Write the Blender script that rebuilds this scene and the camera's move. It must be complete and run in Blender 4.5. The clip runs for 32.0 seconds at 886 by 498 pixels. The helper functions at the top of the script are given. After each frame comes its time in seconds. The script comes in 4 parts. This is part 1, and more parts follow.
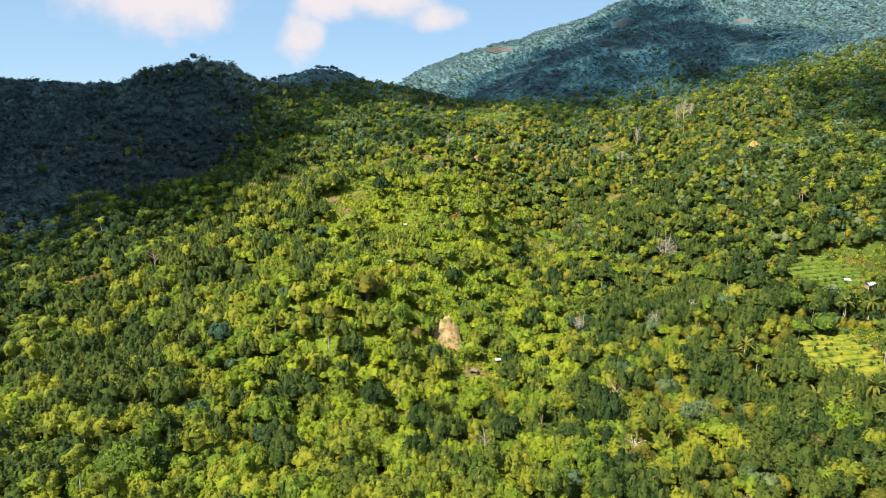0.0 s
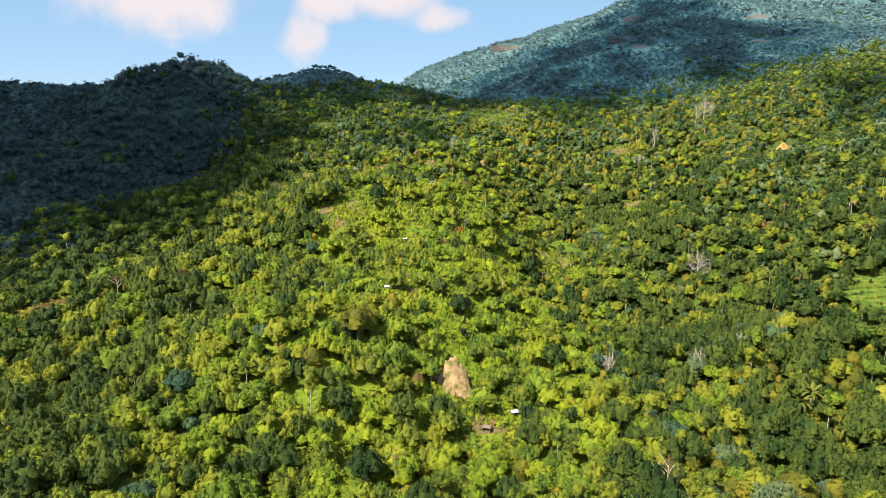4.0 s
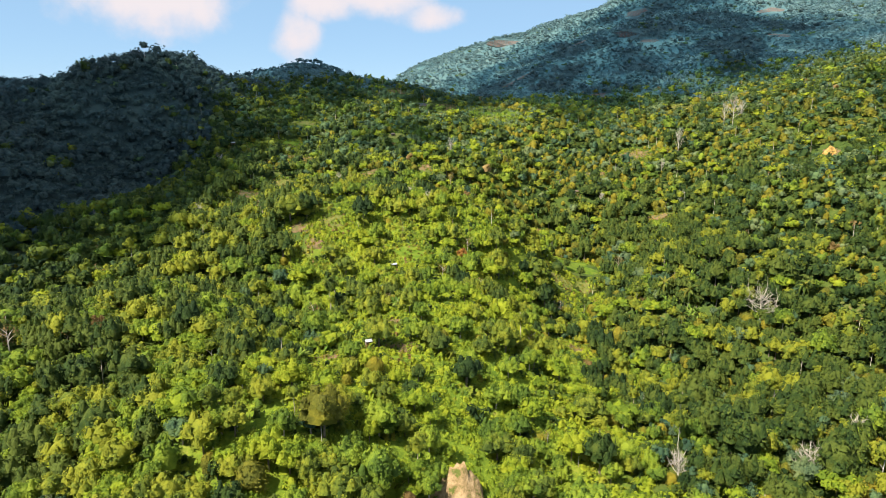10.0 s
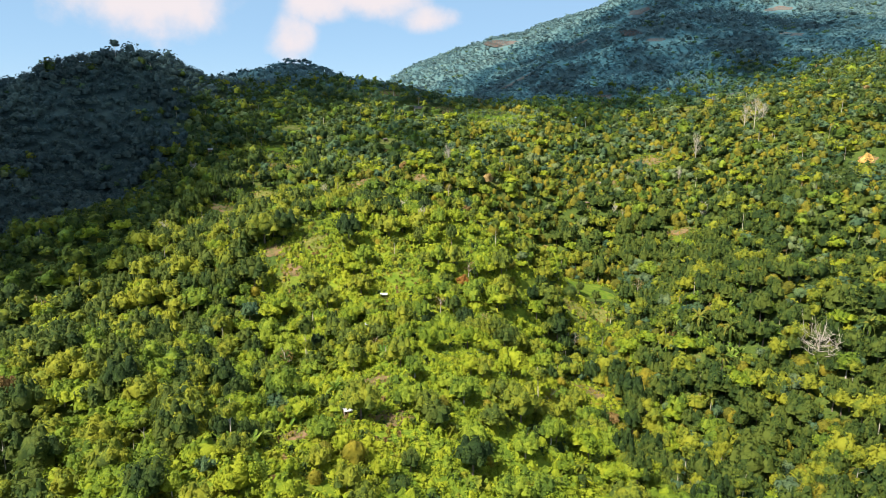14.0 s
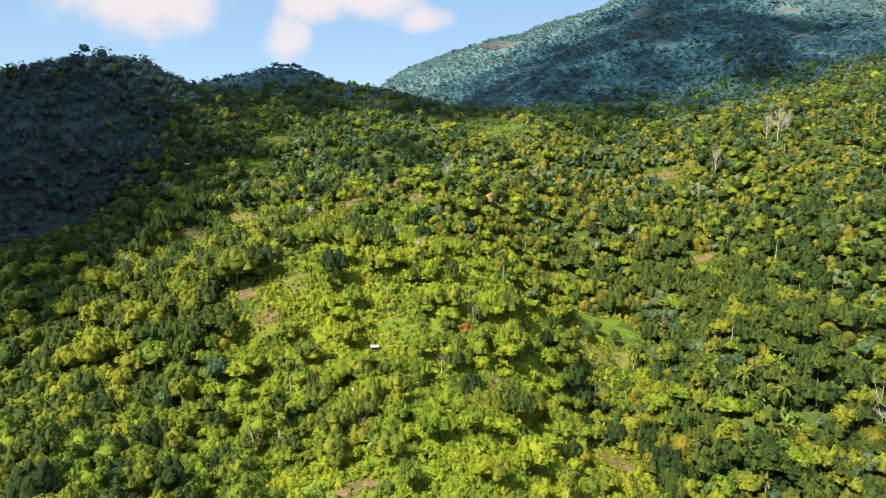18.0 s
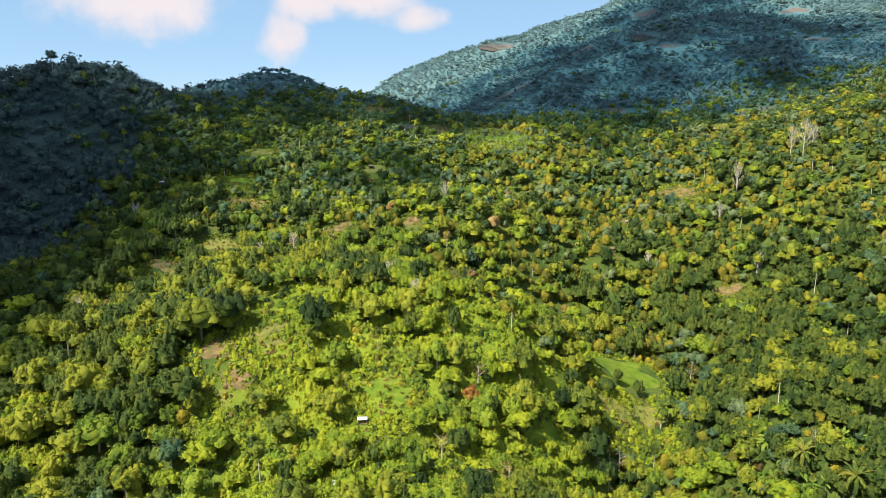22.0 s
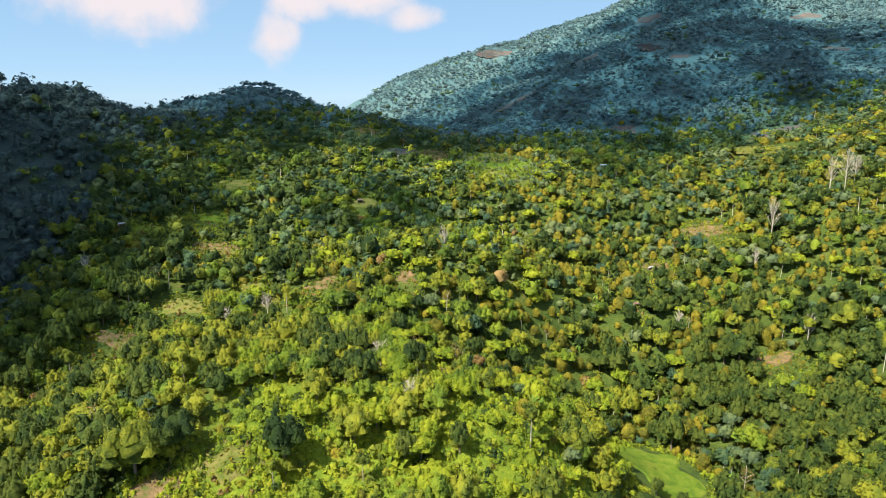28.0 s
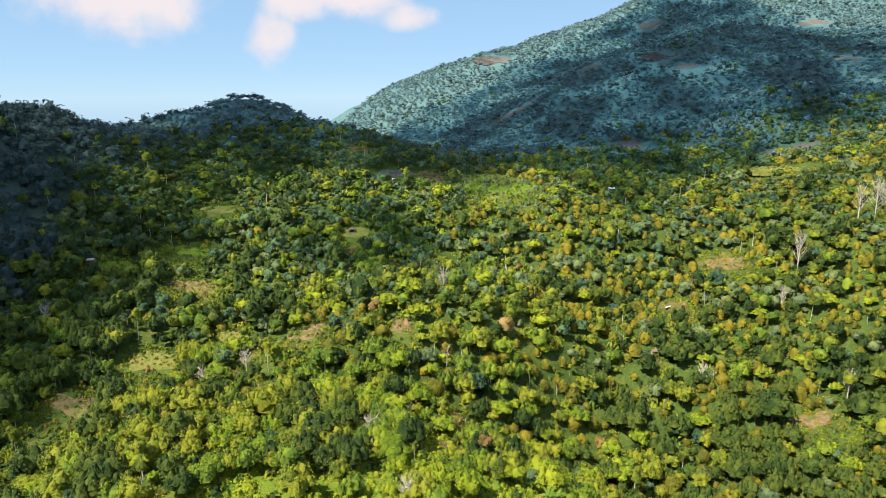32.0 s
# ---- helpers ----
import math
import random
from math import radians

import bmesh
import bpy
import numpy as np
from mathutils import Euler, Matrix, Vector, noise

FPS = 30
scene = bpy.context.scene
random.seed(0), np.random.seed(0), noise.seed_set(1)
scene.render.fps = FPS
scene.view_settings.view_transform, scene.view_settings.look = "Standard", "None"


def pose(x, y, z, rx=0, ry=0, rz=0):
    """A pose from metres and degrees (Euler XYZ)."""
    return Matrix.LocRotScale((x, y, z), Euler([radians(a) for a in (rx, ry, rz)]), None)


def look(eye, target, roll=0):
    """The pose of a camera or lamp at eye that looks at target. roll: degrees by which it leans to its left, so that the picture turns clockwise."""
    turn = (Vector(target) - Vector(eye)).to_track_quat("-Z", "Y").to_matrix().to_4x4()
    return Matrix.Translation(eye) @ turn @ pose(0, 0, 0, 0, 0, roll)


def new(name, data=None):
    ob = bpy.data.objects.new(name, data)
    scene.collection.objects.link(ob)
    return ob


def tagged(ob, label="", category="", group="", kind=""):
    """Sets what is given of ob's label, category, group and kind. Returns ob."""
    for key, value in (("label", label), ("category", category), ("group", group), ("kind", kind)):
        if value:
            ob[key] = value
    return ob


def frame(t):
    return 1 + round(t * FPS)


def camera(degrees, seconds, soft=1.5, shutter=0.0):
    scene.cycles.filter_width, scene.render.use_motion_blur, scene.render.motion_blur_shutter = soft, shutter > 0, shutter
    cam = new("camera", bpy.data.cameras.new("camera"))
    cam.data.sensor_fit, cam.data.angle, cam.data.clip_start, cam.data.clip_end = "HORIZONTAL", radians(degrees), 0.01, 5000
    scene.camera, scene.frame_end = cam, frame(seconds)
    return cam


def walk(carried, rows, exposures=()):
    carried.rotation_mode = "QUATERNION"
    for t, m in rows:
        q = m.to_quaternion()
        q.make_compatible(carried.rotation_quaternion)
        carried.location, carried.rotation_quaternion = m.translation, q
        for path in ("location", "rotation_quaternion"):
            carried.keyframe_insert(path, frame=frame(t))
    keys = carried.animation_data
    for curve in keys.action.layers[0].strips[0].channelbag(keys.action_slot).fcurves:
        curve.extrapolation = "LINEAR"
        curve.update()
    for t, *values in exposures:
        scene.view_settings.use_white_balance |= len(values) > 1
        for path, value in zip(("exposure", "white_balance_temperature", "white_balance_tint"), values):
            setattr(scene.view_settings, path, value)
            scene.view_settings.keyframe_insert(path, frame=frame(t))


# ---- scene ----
EXPO = 1.44
SKY = 0.078
CLOUD_WHITE = (4.3, 3.95, 4.1, 1)
CLOUDS = [(-0.42, 0.165, 0.155, 0.088, 2.0), (-0.10, 0.17, 0.125, 0.056, 1.9), (-0.205, 0.085, 0.042, 0.05, 1.4), (-0.17, 0.13, 0.06, 0.03, 1.5), (-0.06, 0.135, 0.07, 0.03, 1.5), (-0.015, 0.115, 0.06, 0.024, 1.5), (-0.40, 0.075, 0.03, 0.012, 0.5)]
# ---------------------------------------------------------------- camera
cam = camera(68.0, 32.0, soft=0.8)
PATH = [
    (0, (0.00, 0.00, 130.00), (0.01, 97.46, 107.59), 0.28),
    (1, (0.19, 11.55, 130.09), (-0.01, 109.01, 107.66), 0.20),
    (2, (0.16, 23.05, 130.14), (-0.20, 120.50, 107.71), 0.11),
    (3, (-0.21, 34.55, 130.11), (-0.68, 132.01, 107.70), 0.01),
    (4, (-0.70, 46.53, 130.00), (-1.17, 144.00, 107.62), -0.05),
    (5, (-1.05, 59.36, 129.80), (-1.45, 156.83, 107.45), -0.03),
    (6, (-1.36, 72.44, 129.52), (-1.62, 169.90, 107.15), 0.02),
    (7, (-1.79, 85.16, 129.15), (-1.88, 182.61, 106.71), 0.07),
    (8, (-2.35, 97.75, 128.68), (-2.24, 195.18, 106.16), 0.10),
    (9, (-2.99, 110.54, 128.11), (-2.68, 207.97, 105.57), 0.13),
    (10, (-3.47, 123.45, 127.53), (-2.97, 220.88, 105.01), 0.13),
    (11, (-3.62, 136.28, 127.07), (-2.96, 233.72, 104.58), 0.13),
    (12, (-3.62, 148.75, 126.92), (-2.83, 246.19, 104.47), 0.10),
    (13, (-3.74, 160.65, 127.26), (-2.80, 258.11, 104.88), 0.08),
    (14, (-3.98, 172.23, 128.15), (-2.87, 269.71, 105.85), 0.06),
    (15, (-4.30, 183.76, 129.57), (-3.03, 281.24, 107.33), 0.07),
    (16, (-4.68, 195.12, 131.30), (-3.25, 292.61, 109.09), 0.08),
    (17, (-5.12, 206.17, 133.10), (-3.52, 303.66, 110.91), 0.06),
    (18, (-5.44, 216.88, 134.98), (-3.66, 314.37, 112.77), 0.03),
    (19, (-5.52, 227.34, 136.98), (-3.58, 324.81, 114.73), 0.00),
    (20, (-5.53, 237.83, 139.01), (-3.46, 335.29, 116.73), -0.02),
    (21, (-5.66, 248.56, 141.04), (-3.46, 346.01, 118.71), -0.04),
    (22, (-5.81, 259.20, 143.24), (-3.47, 356.64, 120.86), -0.05),
    (23, (-5.85, 269.38, 145.73), (-3.38, 366.80, 123.32), -0.06),
    (24, (-5.92, 279.23, 148.38), (-3.30, 376.65, 125.96), -0.08),
    (25, (-6.13, 288.94, 151.06), (-3.38, 386.36, 128.65), -0.12),
    (26, (-6.37, 298.37, 154.00), (-3.49, 395.78, 131.59), -0.15),
    (27, (-6.48, 307.38, 157.39), (-3.47, 404.77, 134.93), -0.17),
    (28, (-6.54, 316.19, 160.91), (-3.38, 413.57, 138.36), -0.18),
    (29, (-6.63, 325.07, 164.20), (-3.32, 422.43, 141.60), -0.19),
    (30, (-6.76, 333.93, 167.32), (-3.28, 431.28, 144.72), -0.20),
    (31, (-6.89, 342.68, 170.44), (-3.23, 440.04, 147.87), -0.20),
    (32, (-7.03, 351.36, 173.57), (-3.18, 448.72, 151.06), -0.18),
]
walk(cam, [(t, look(eye, target, roll)) for t, eye, target, roll in PATH], [(0, EXPO), (32, EXPO)])

# ---------------------------------------------------------------- sky and sun
SUN_DIR = Vector((-0.48, -0.34, 0.81)).normalized()  # towards the sun
sun = new("sun", bpy.data.lights.new("sun", "SUN"))
sun.data.energy, sun.data.angle, sun.data.color = 5.0, radians(0.6), (1.0, 0.93, 0.80)
sun.matrix_world = look(SUN_DIR * 1000, (0, 0, 0))

world = bpy.data.worlds.new("sky")
scene.world = world
world.use_nodes = True


def sky_nodes(nt):
    """Clear morning sky with a few white cumulus clouds low over the ridge."""
    n, l = nt.nodes, nt.links
    n.clear()
    out, bg = n.new("ShaderNodeOutputWorld"), n.new("ShaderNodeBackground")
    sky = n.new("ShaderNodeTexSky")
    sky.sky_type, sky.sun_disc = "NISHITA", False
    sky.sun_elevation = math.asin(SUN_DIR.z)
    sky.sun_rotation = math.atan2(SUN_DIR.x, SUN_DIR.y)
    sky.air_density, sky.dust_density, sky.ozone_density = 0.7, 0.0, 2.5
    sky.altitude = 1500
    geo = n.new("ShaderNodeTexCoord")
    way = n.new("ShaderNodeSeparateXYZ")
    l.new(geo.outputs["Generated"], way.inputs[0])

    def m(op, a, b=None, c=None, clamp=False):
        k = n.new("ShaderNodeMath")
        k.operation, k.use_clamp = op, clamp
        for i, v in enumerate((a, b, c)):
            if v is None:
                continue
            if isinstance(v, (int, float)):
                k.inputs[i].default_value = v
            else:
                l.new(v, k.inputs[i])
        return k.outputs[0]

    az = m("DIVIDE", way.outputs[0], m("MAXIMUM", way.outputs[1], 0.05))
    el = m("DIVIDE", way.outputs[2], m("MAXIMUM", way.outputs[1], 0.05))
    puff = n.new("ShaderNodeTexNoise")
    puff.inputs["Scale"].default_value, puff.inputs["Detail"].default_value = 11.0, 9.0
    puff.inputs["Roughness"].default_value = 0.58
    l.new(geo.outputs["Generated"], puff.inputs["Vector"])
    total = None
    # centre and half size of each cloud, as tangents of azimuth and elevation
    for ca, ce, sa, se, amt in CLOUDS:
        da, de = m("DIVIDE", m("SUBTRACT", az, ca), sa), m("DIVIDE", m("SUBTRACT", el, ce), se)
        r2 = m("ADD", m("MULTIPLY", da, da), m("MULTIPLY", de, de))
        blob = m("MULTIPLY", m("SUBTRACT", 1.15, r2), amt)
        total = blob if total is None else m("MAXIMUM", total, blob)
    dense = m("ADD", total, m("MULTIPLY", m("SUBTRACT", puff.outputs["Fac"], 0.52), 5.0))
    mask = n.new("ShaderNodeMapRange")
    mask.interpolation_type = "SMOOTHSTEP"
    l.new(dense, mask.inputs["Value"])
    mask.inputs["From Min"].default_value, mask.inputs["From Max"].default_value = -0.2, 2.0
    high = n.new("ShaderNodeMapRange")
    l.new(el, high.inputs["Value"])
    high.inputs["From Min"].default_value, high.inputs["From Max"].default_value = -0.02, 0.02
    fac = m("MULTIPLY", mask.outputs[0], high.outputs[0], clamp=True)
    mix = n.new("ShaderNodeMix")
    mix.data_type = "RGBA"
    l.new(fac, mix.inputs["Factor"])
    veil = n.new("ShaderNodeMix")  # thin even haze over the blue
    veil.data_type = "RGBA"
    veil.inputs["Factor"].default_value = 0.8
    l.new(sky.outputs[0], veil.inputs["A"])
    veil.inputs["B"].default_value = (1.75, 2.85, 4.0, 1)
    over = n.new("ShaderNodeMapRange")  # unseen bright cloud added higher up to lift the shadows
    over.interpolation_type = "SMOOTHSTEP"
    l.new(way.outputs[2], over.inputs["Value"])
    over.inputs["From Min"].default_value, over.inputs["From Max"].default_value = 0.26, 0.6
    bright = n.new("ShaderNodeMix")
    bright.data_type = "RGBA"
    l.new(m("MULTIPLY", over.outputs[0], m("ADD", puff.outputs["Fac"], 0.1), clamp=True), bright.inputs["Factor"])
    l.new(veil.outputs["Result"], bright.inputs["A"])
    bright.inputs["B"].default_value = (5.0, 5.4, 6.2, 1)
    l.new(bright.outputs["Result"], mix.inputs["A"])
    mix.inputs["B"].default_value = CLOUD_WHITE
    l.new(mix.outputs["Result"], bg.inputs["Color"])
    bg.inputs["Strength"].default_value = SKY
    l.new(bg.outputs[0], out.inputs[0])


sky_nodes(world.node_tree)


# ---------------------------------------------------------------- materials
def nodes(name):
    mat = bpy.data.materials.new(name)
    mat.use_nodes = True
    n = mat.node_tree.nodes
    return mat, n, mat.node_tree.links, n["Principled BSDF"]


def noise_tex(n, l, scale, detail=4.0, rough=0.6, coords=None):
    t = n.new("ShaderNodeTexNoise")
    t.inputs["Scale"].default_value, t.inputs["Detail"].default_value, t.inputs["Roughness"].default_value = scale, detail, rough
    if coords is not None:
        l.new(coords, t.inputs["Vector"])
    return t.outputs["Fac"]


def ramp(n, l, fac, stops):
    r = n.new("ShaderNodeValToRGB")
    while len(r.color_ramp.elements) < len(stops):
        r.color_ramp.elements.new(0.5)
    for e, (p, c) in zip(r.color_ramp.elements, stops):
        e.position, e.color = p, (*c, 1)
    l.new(fac, r.inputs[0])
    return r.outputs[0]


def leaf_material(name, dark, mid, light, wide=0.035, translucent=0.32):
    """Foliage: hue drifts from tree to tree, from patch to patch and from spray to spray."""
    mat, n, l, b = nodes(name)
    pos = n.new("ShaderNodeNewGeometry")
    info = n.new("ShaderNodeObjectInfo")
    a = noise_tex(n, l, wide, 3.0, 0.6, pos.outputs["Position"])
    c = noise_tex(n, l, 0.22, 2.0, 0.6, pos.outputs["Position"])

    def m(op, x, y):
        k = n.new("ShaderNodeMath")
        k.operation = op
        for i, v in enumerate((x, y)):
            if isinstance(v, (int, float)):
                k.inputs[i].default_value = v
            else:
                l.new(v, k.inputs[i])
        return k.outputs[0]

    f = m("ADD", m("MULTIPLY", m("SUBTRACT", a, 0.5), 1.5), m("MULTIPLY", m("SUBTRACT", c, 0.5), 1.9))
    f = m("ADD", f, m("MULTIPLY", m("SUBTRACT", noise_tex(n, l, 1.3, 2.0, 0.7, pos.outputs["Position"]), 0.5), 0.8))
    f = m("ADD", f, m("MULTIPLY", m("SUBTRACT", pos.outputs["Random Per Island"], 0.5), 0.55))
    f = m("ADD", f, m("MULTIPLY", m("SUBTRACT", info.outputs["Random"], 0.5), 0.5))
    f = m("ADD", f, 0.5)
    col = ramp(n, l, f, [(0.12, dark), (0.5, mid), (0.88, light)])
    l.new(col, b.inputs["Base Color"])
    b.inputs["Roughness"].default_value = 0.55
    b.inputs["Specular IOR Level"].default_value = 0.12
    bump = n.new("ShaderNodeBump")
    bump.inputs["Strength"].default_value, bump.inputs["Distance"].default_value = 1.0, 0.5
    l.new(noise_tex(n, l, 2.2, 3.0, 0.75, pos.outputs["Position"]), bump.inputs["Height"])
    l.new(bump.outputs[0], b.inputs["Normal"])
    tr = n.new("ShaderNodeBsdfTranslucent")
    l.new(col, tr.inputs["Color"])
    mx = n.new("ShaderNodeMixShader")
    mx.inputs[0].default_value = translucent
    l.new(b.outputs[0], mx.inputs[1])
    l.new(tr.outputs[0], mx.inputs[2])
    l.new(mx.outputs[0], n["Material Output"].inputs[0])
    return mat


LEAF = {
    "dark": leaf_material("leaf_dark", (0.019, 0.040, 0.011), (0.042, 0.072, 0.014), (0.090, 0.118, 0.019)),
    # Teal: blue-green foliage, made bluer to stand in for haze on the plateau.
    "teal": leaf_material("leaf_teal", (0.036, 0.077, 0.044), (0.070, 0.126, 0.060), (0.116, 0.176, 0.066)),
    # Sage: plateau haze paled into the leaf colour.
    "sage": leaf_material("leaf_sage_haze", (0.066, 0.108, 0.054), (0.112, 0.160, 0.072), (0.172, 0.212, 0.080)),
    # Blue and grey: bluish haze painted into the leaf colour of far forest.
    "blue": leaf_material("leaf_blue_haze", (0.034, 0.061, 0.066), (0.052, 0.087, 0.090), (0.078, 0.117, 0.106)),
    "grey": leaf_material("leaf_grey_haze", (0.064, 0.132, 0.158), (0.091, 0.168, 0.188), (0.128, 0.206, 0.206)),
    "mid": leaf_material("leaf_mid", (0.056, 0.086, 0.016), (0.142, 0.176, 0.019), (0.240, 0.250, 0.022)),
    "fresh": leaf_material("leaf_fresh", (0.066, 0.112, 0.016), (0.138, 0.200, 0.020), (0.225, 0.280, 0.025)),
    "lime": leaf_material("leaf_lime", (0.108, 0.164, 0.015), (0.196, 0.252, 0.016), (0.275, 0.308, 0.020)),
    "gold": leaf_material("leaf_gold", (0.098, 0.103, 0.015), (0.178, 0.168, 0.018), (0.260, 0.216, 0.021)),
    "rust": leaf_material("leaf_rust", (0.13, 0.082, 0.028), (0.21, 0.135, 0.046), (0.30, 0.21, 0.08)),
    "orange": leaf_material("leaf_orange", (0.20, 0.09, 0.022), (0.33, 0.165, 0.035), (0.44, 0.27, 0.06)),
}


def bark_material(name, dark, light):
    mat, n, l, b = nodes(name)
    pos = n.new("ShaderNodeNewGeometry")
    l.new(ramp(n, l, noise_tex(n, l, 1.4, 5.0, 0.7, pos.outputs["Position"]), [(0.3, dark), (0.7, light)]), b.inputs["Base Color"])
    b.inputs["Roughness"].default_value = 0.9
    return mat


BARK = bark_material("bark_brown", (0.07, 0.05, 0.035), (0.19, 0.15, 0.11))
PALE_BARK = bark_material("bark_pale", (0.22, 0.19, 0.15), (0.46, 0.41, 0.34))

# ---------------------------------------------------------------- lie of the land
# broad swells and hollows: x, y, reach, height
MOUNTAINS = [
    (480, 1820, 500, 45.5),
    (-620, 2100, 500, -121.2),
    (1020, 1550, 500, 199.4),
    (1300, 1000, 500, 78.7),
    (750, 2040, 300, 164.9),
    (-240, 1880, 300, -20.7),
    (-570, 1550, 300, -43.9),
    (750, 1380, 300, -64.5),
    (-900, 1220, 300, -60.8),
    (-80, 2040, 300, -42.9),
    (-900, 1880, 300, -13.8),
    (260, 2040, 300, 52.7),
]
FOOTHILLS = [
    (-310, 890, 180, 6.0),
    (-600, 790, 180, 40.6),
    (-10, 1580, 180, 23.8),
    (-210, 1390, 180, -61.3),
    (-10, 1190, 180, -57.3),
    (-210, 100, 180, 24.5),
    (290, 1190, 180, 49.8),
    (-10, 0, 180, 42.9),
    (-600, 1190, 180, -31.1),
    (90, 990, 180, -38.3),
    (-310, 1580, 180, -16.5),
    (190, 1390, 180, -36.4),
    (190, 1580, 180, 27.6),
    (390, 990, 180, -25.5),
    (490, 1580, 180, 59.8),
]
WEST_SPURS = [
    (-360, 750, 55, 10.9),
    (-300, 750, 55, 33.4),
    (-300, 870, 55, 12.2),
    (-260, 810, 55, 32.7),
    (-260, 660, 55, -20.8),
    (-260, 540, 55, -41.8),
    (-230, 1020, 55, 7.5),
    (-187, 1045, 34, 9.0),
    (-222, 825, 35, -8.0),
    (-230, 380, 55, -18.5),
    (-230, 630, 55, -22.2),
    (-200, 500, 55, 12.6),
    (-170, 1080, 55, 21.7),
    (-170, 470, 55, -23.8),
    (-170, 660, 55, 9.8),
    (-140, 410, 55, -23.0),
    (-140, 260, 55, -8.4),
    (-140, 540, 55, -18.7),
    (-110, 1020, 120, 21.2),
    (-110, 690, 120, -36.5),
    (-110, 600, 55, -8.3),
]
MIDDLE_SPURS = [
    (-110, 380, 55, 31.8),
    (-110, 320, 55, -13.2),
    (-80, 410, 55, -32.5),
    (-80, 500, 55, 5.6),
    (-80, 230, 55, -5.4),
    (-50, 290, 55, 21.1),
    (-50, 570, 55, -9.1),
    (-50, 350, 55, -16.5),
    (-50, 900, 55, 8.1),
    (-20, 200, 55, -18.3),
    (-20, 470, 55, -21.3),
    (10, 720, 55, -24.8),
    (10, 570, 55, -20.2),
    (10, 290, 55, -18.7),
    (10, 350, 55, 15.4),
    (40, 440, 55, -10.0),
    (40, 260, 55, -2.3),
    (40, 660, 55, 12.2),
    (40, 500, 55, 29.7),
]
EAST_SPURS = [
    (70, 380, 55, -42.0),
    (70, 600, 55, -40.1),
    (70, 470, 55, -55.6),
    (70, 320, 55, -10.5),
    (70, 690, 55, -12.3),
    (110, 520, 80, -65.1),
    (130, 230, 55, -12.9),
    (130, 470, 55, 31.2),
    (130, 380, 55, -22.0),
    (160, 690, 120, -55.6),
    (160, 300, 80, -14.0),
    (160, 410, 55, -11.8),
    (190, 600, 55, -19.9),
    (190, 470, 55, -23.8),
    (220, 500, 55, -14.2),
    (220, 350, 55, -11.0),
    (280, 600, 55, -22.7),
    (290, 890, 120, -23.3),
    (340, 960, 55, 19.4),
]
BASE = (-26.8, 65.0, 220.0)


def wave(x, y, size, seed):
    """Smooth noise, about -1 to 1, from a few crossed waves."""
    r = np.random.RandomState(seed)
    out = 0.0
    for _ in range(7):
        a, p = r.uniform(0, 2 * np.pi, 2)
        k = 2 * np.pi / (size * r.uniform(0.6, 1.6))
        out = out + np.sin(k * (np.cos(a) * x + np.sin(a) * y) + p)
    return out / 3.7


def land(x, y):
    x, y = np.asarray(x, float), np.asarray(y, float)
    far = np.hypot(x, y - 600)
    z = BASE[0] + BASE[1] * np.tanh(x / 500) / 2 + BASE[2] * (0.7 * np.tanh((y - 300) / 700) + 0.3)
    z = z - 480 * np.clip((far - 1450) / 1200, 0, 2) ** 1.3
    for cx, cy, r, h in MOUNTAINS + FOOTHILLS + WEST_SPURS + MIDDLE_SPURS + EAST_SPURS:
        z = z + h * np.exp(-((x - cx) ** 2 + (y - cy) ** 2) / r**2)
    rough = np.clip((far - 250) / 600, 0.25, 1.6)
    return z + 1.6 * rough * wave(x, y, 60, 3) + 3.0 * rough * wave(x, y, 150, 4)


def mesh_from(name, verts, faces_n, material, smooth=False, loops=None):
    """A mesh of faces with faces_n corners each, in order of the vertices unless loops says otherwise."""
    verts = np.ascontiguousarray(verts, np.float32).reshape(-1, 3)
    loops = np.arange(len(verts), dtype=np.int32) if loops is None else np.ascontiguousarray(loops, np.int32).ravel()
    me = bpy.data.meshes.new(name)
    me.vertices.add(len(verts))
    me.vertices.foreach_set("co", verts.ravel())
    me.loops.add(len(loops))
    me.loops.foreach_set("vertex_index", loops)
    count = len(loops) // faces_n
    me.polygons.add(count)
    me.polygons.foreach_set("loop_start", np.arange(0, len(loops), faces_n, dtype=np.int32))
    me.polygons.foreach_set("use_smooth", np.full(count, smooth))
    me.update(calc_edges=True)
    me.materials.append(material)
    return me


def axis(lo, a, b, hi, step):
    """Even steps from a to b, growing towards lo and hi."""
    inner = np.arange(a, b + step, step)
    up, down, d = [], [], step
    v = inner[-1]
    while v < hi:
        d *= 1.12
        v += d
        up.append(v)
    d, v = step, inner[0]
    while v > lo:
        d *= 1.12
        v -= d
        down.append(v)
    return np.array(down[::-1] + list(inner) + up)


mat, n, l, b = nodes("ground")
pos = n.new("ShaderNodeNewGeometry").outputs["Position"]
place = n.new("ShaderNodeSeparateXYZ")
l.new(pos, place.inputs[0])


def span(value, lo, hi):
    k = n.new("ShaderNodeMapRange")
    k.interpolation_type = "SMOOTHSTEP"
    l.new(value, k.inputs["Value"])
    k.inputs["From Min"].default_value, k.inputs["From Max"].default_value = lo, hi
    return k.outputs[0]


def blend(fac, a, c):
    k = n.new("ShaderNodeMix")
    k.data_type = "RGBA"
    for s, value in (("Factor", fac), ("A", a), ("B", c)):
        l.new(value, k.inputs[s])
    return k.outputs["Result"]


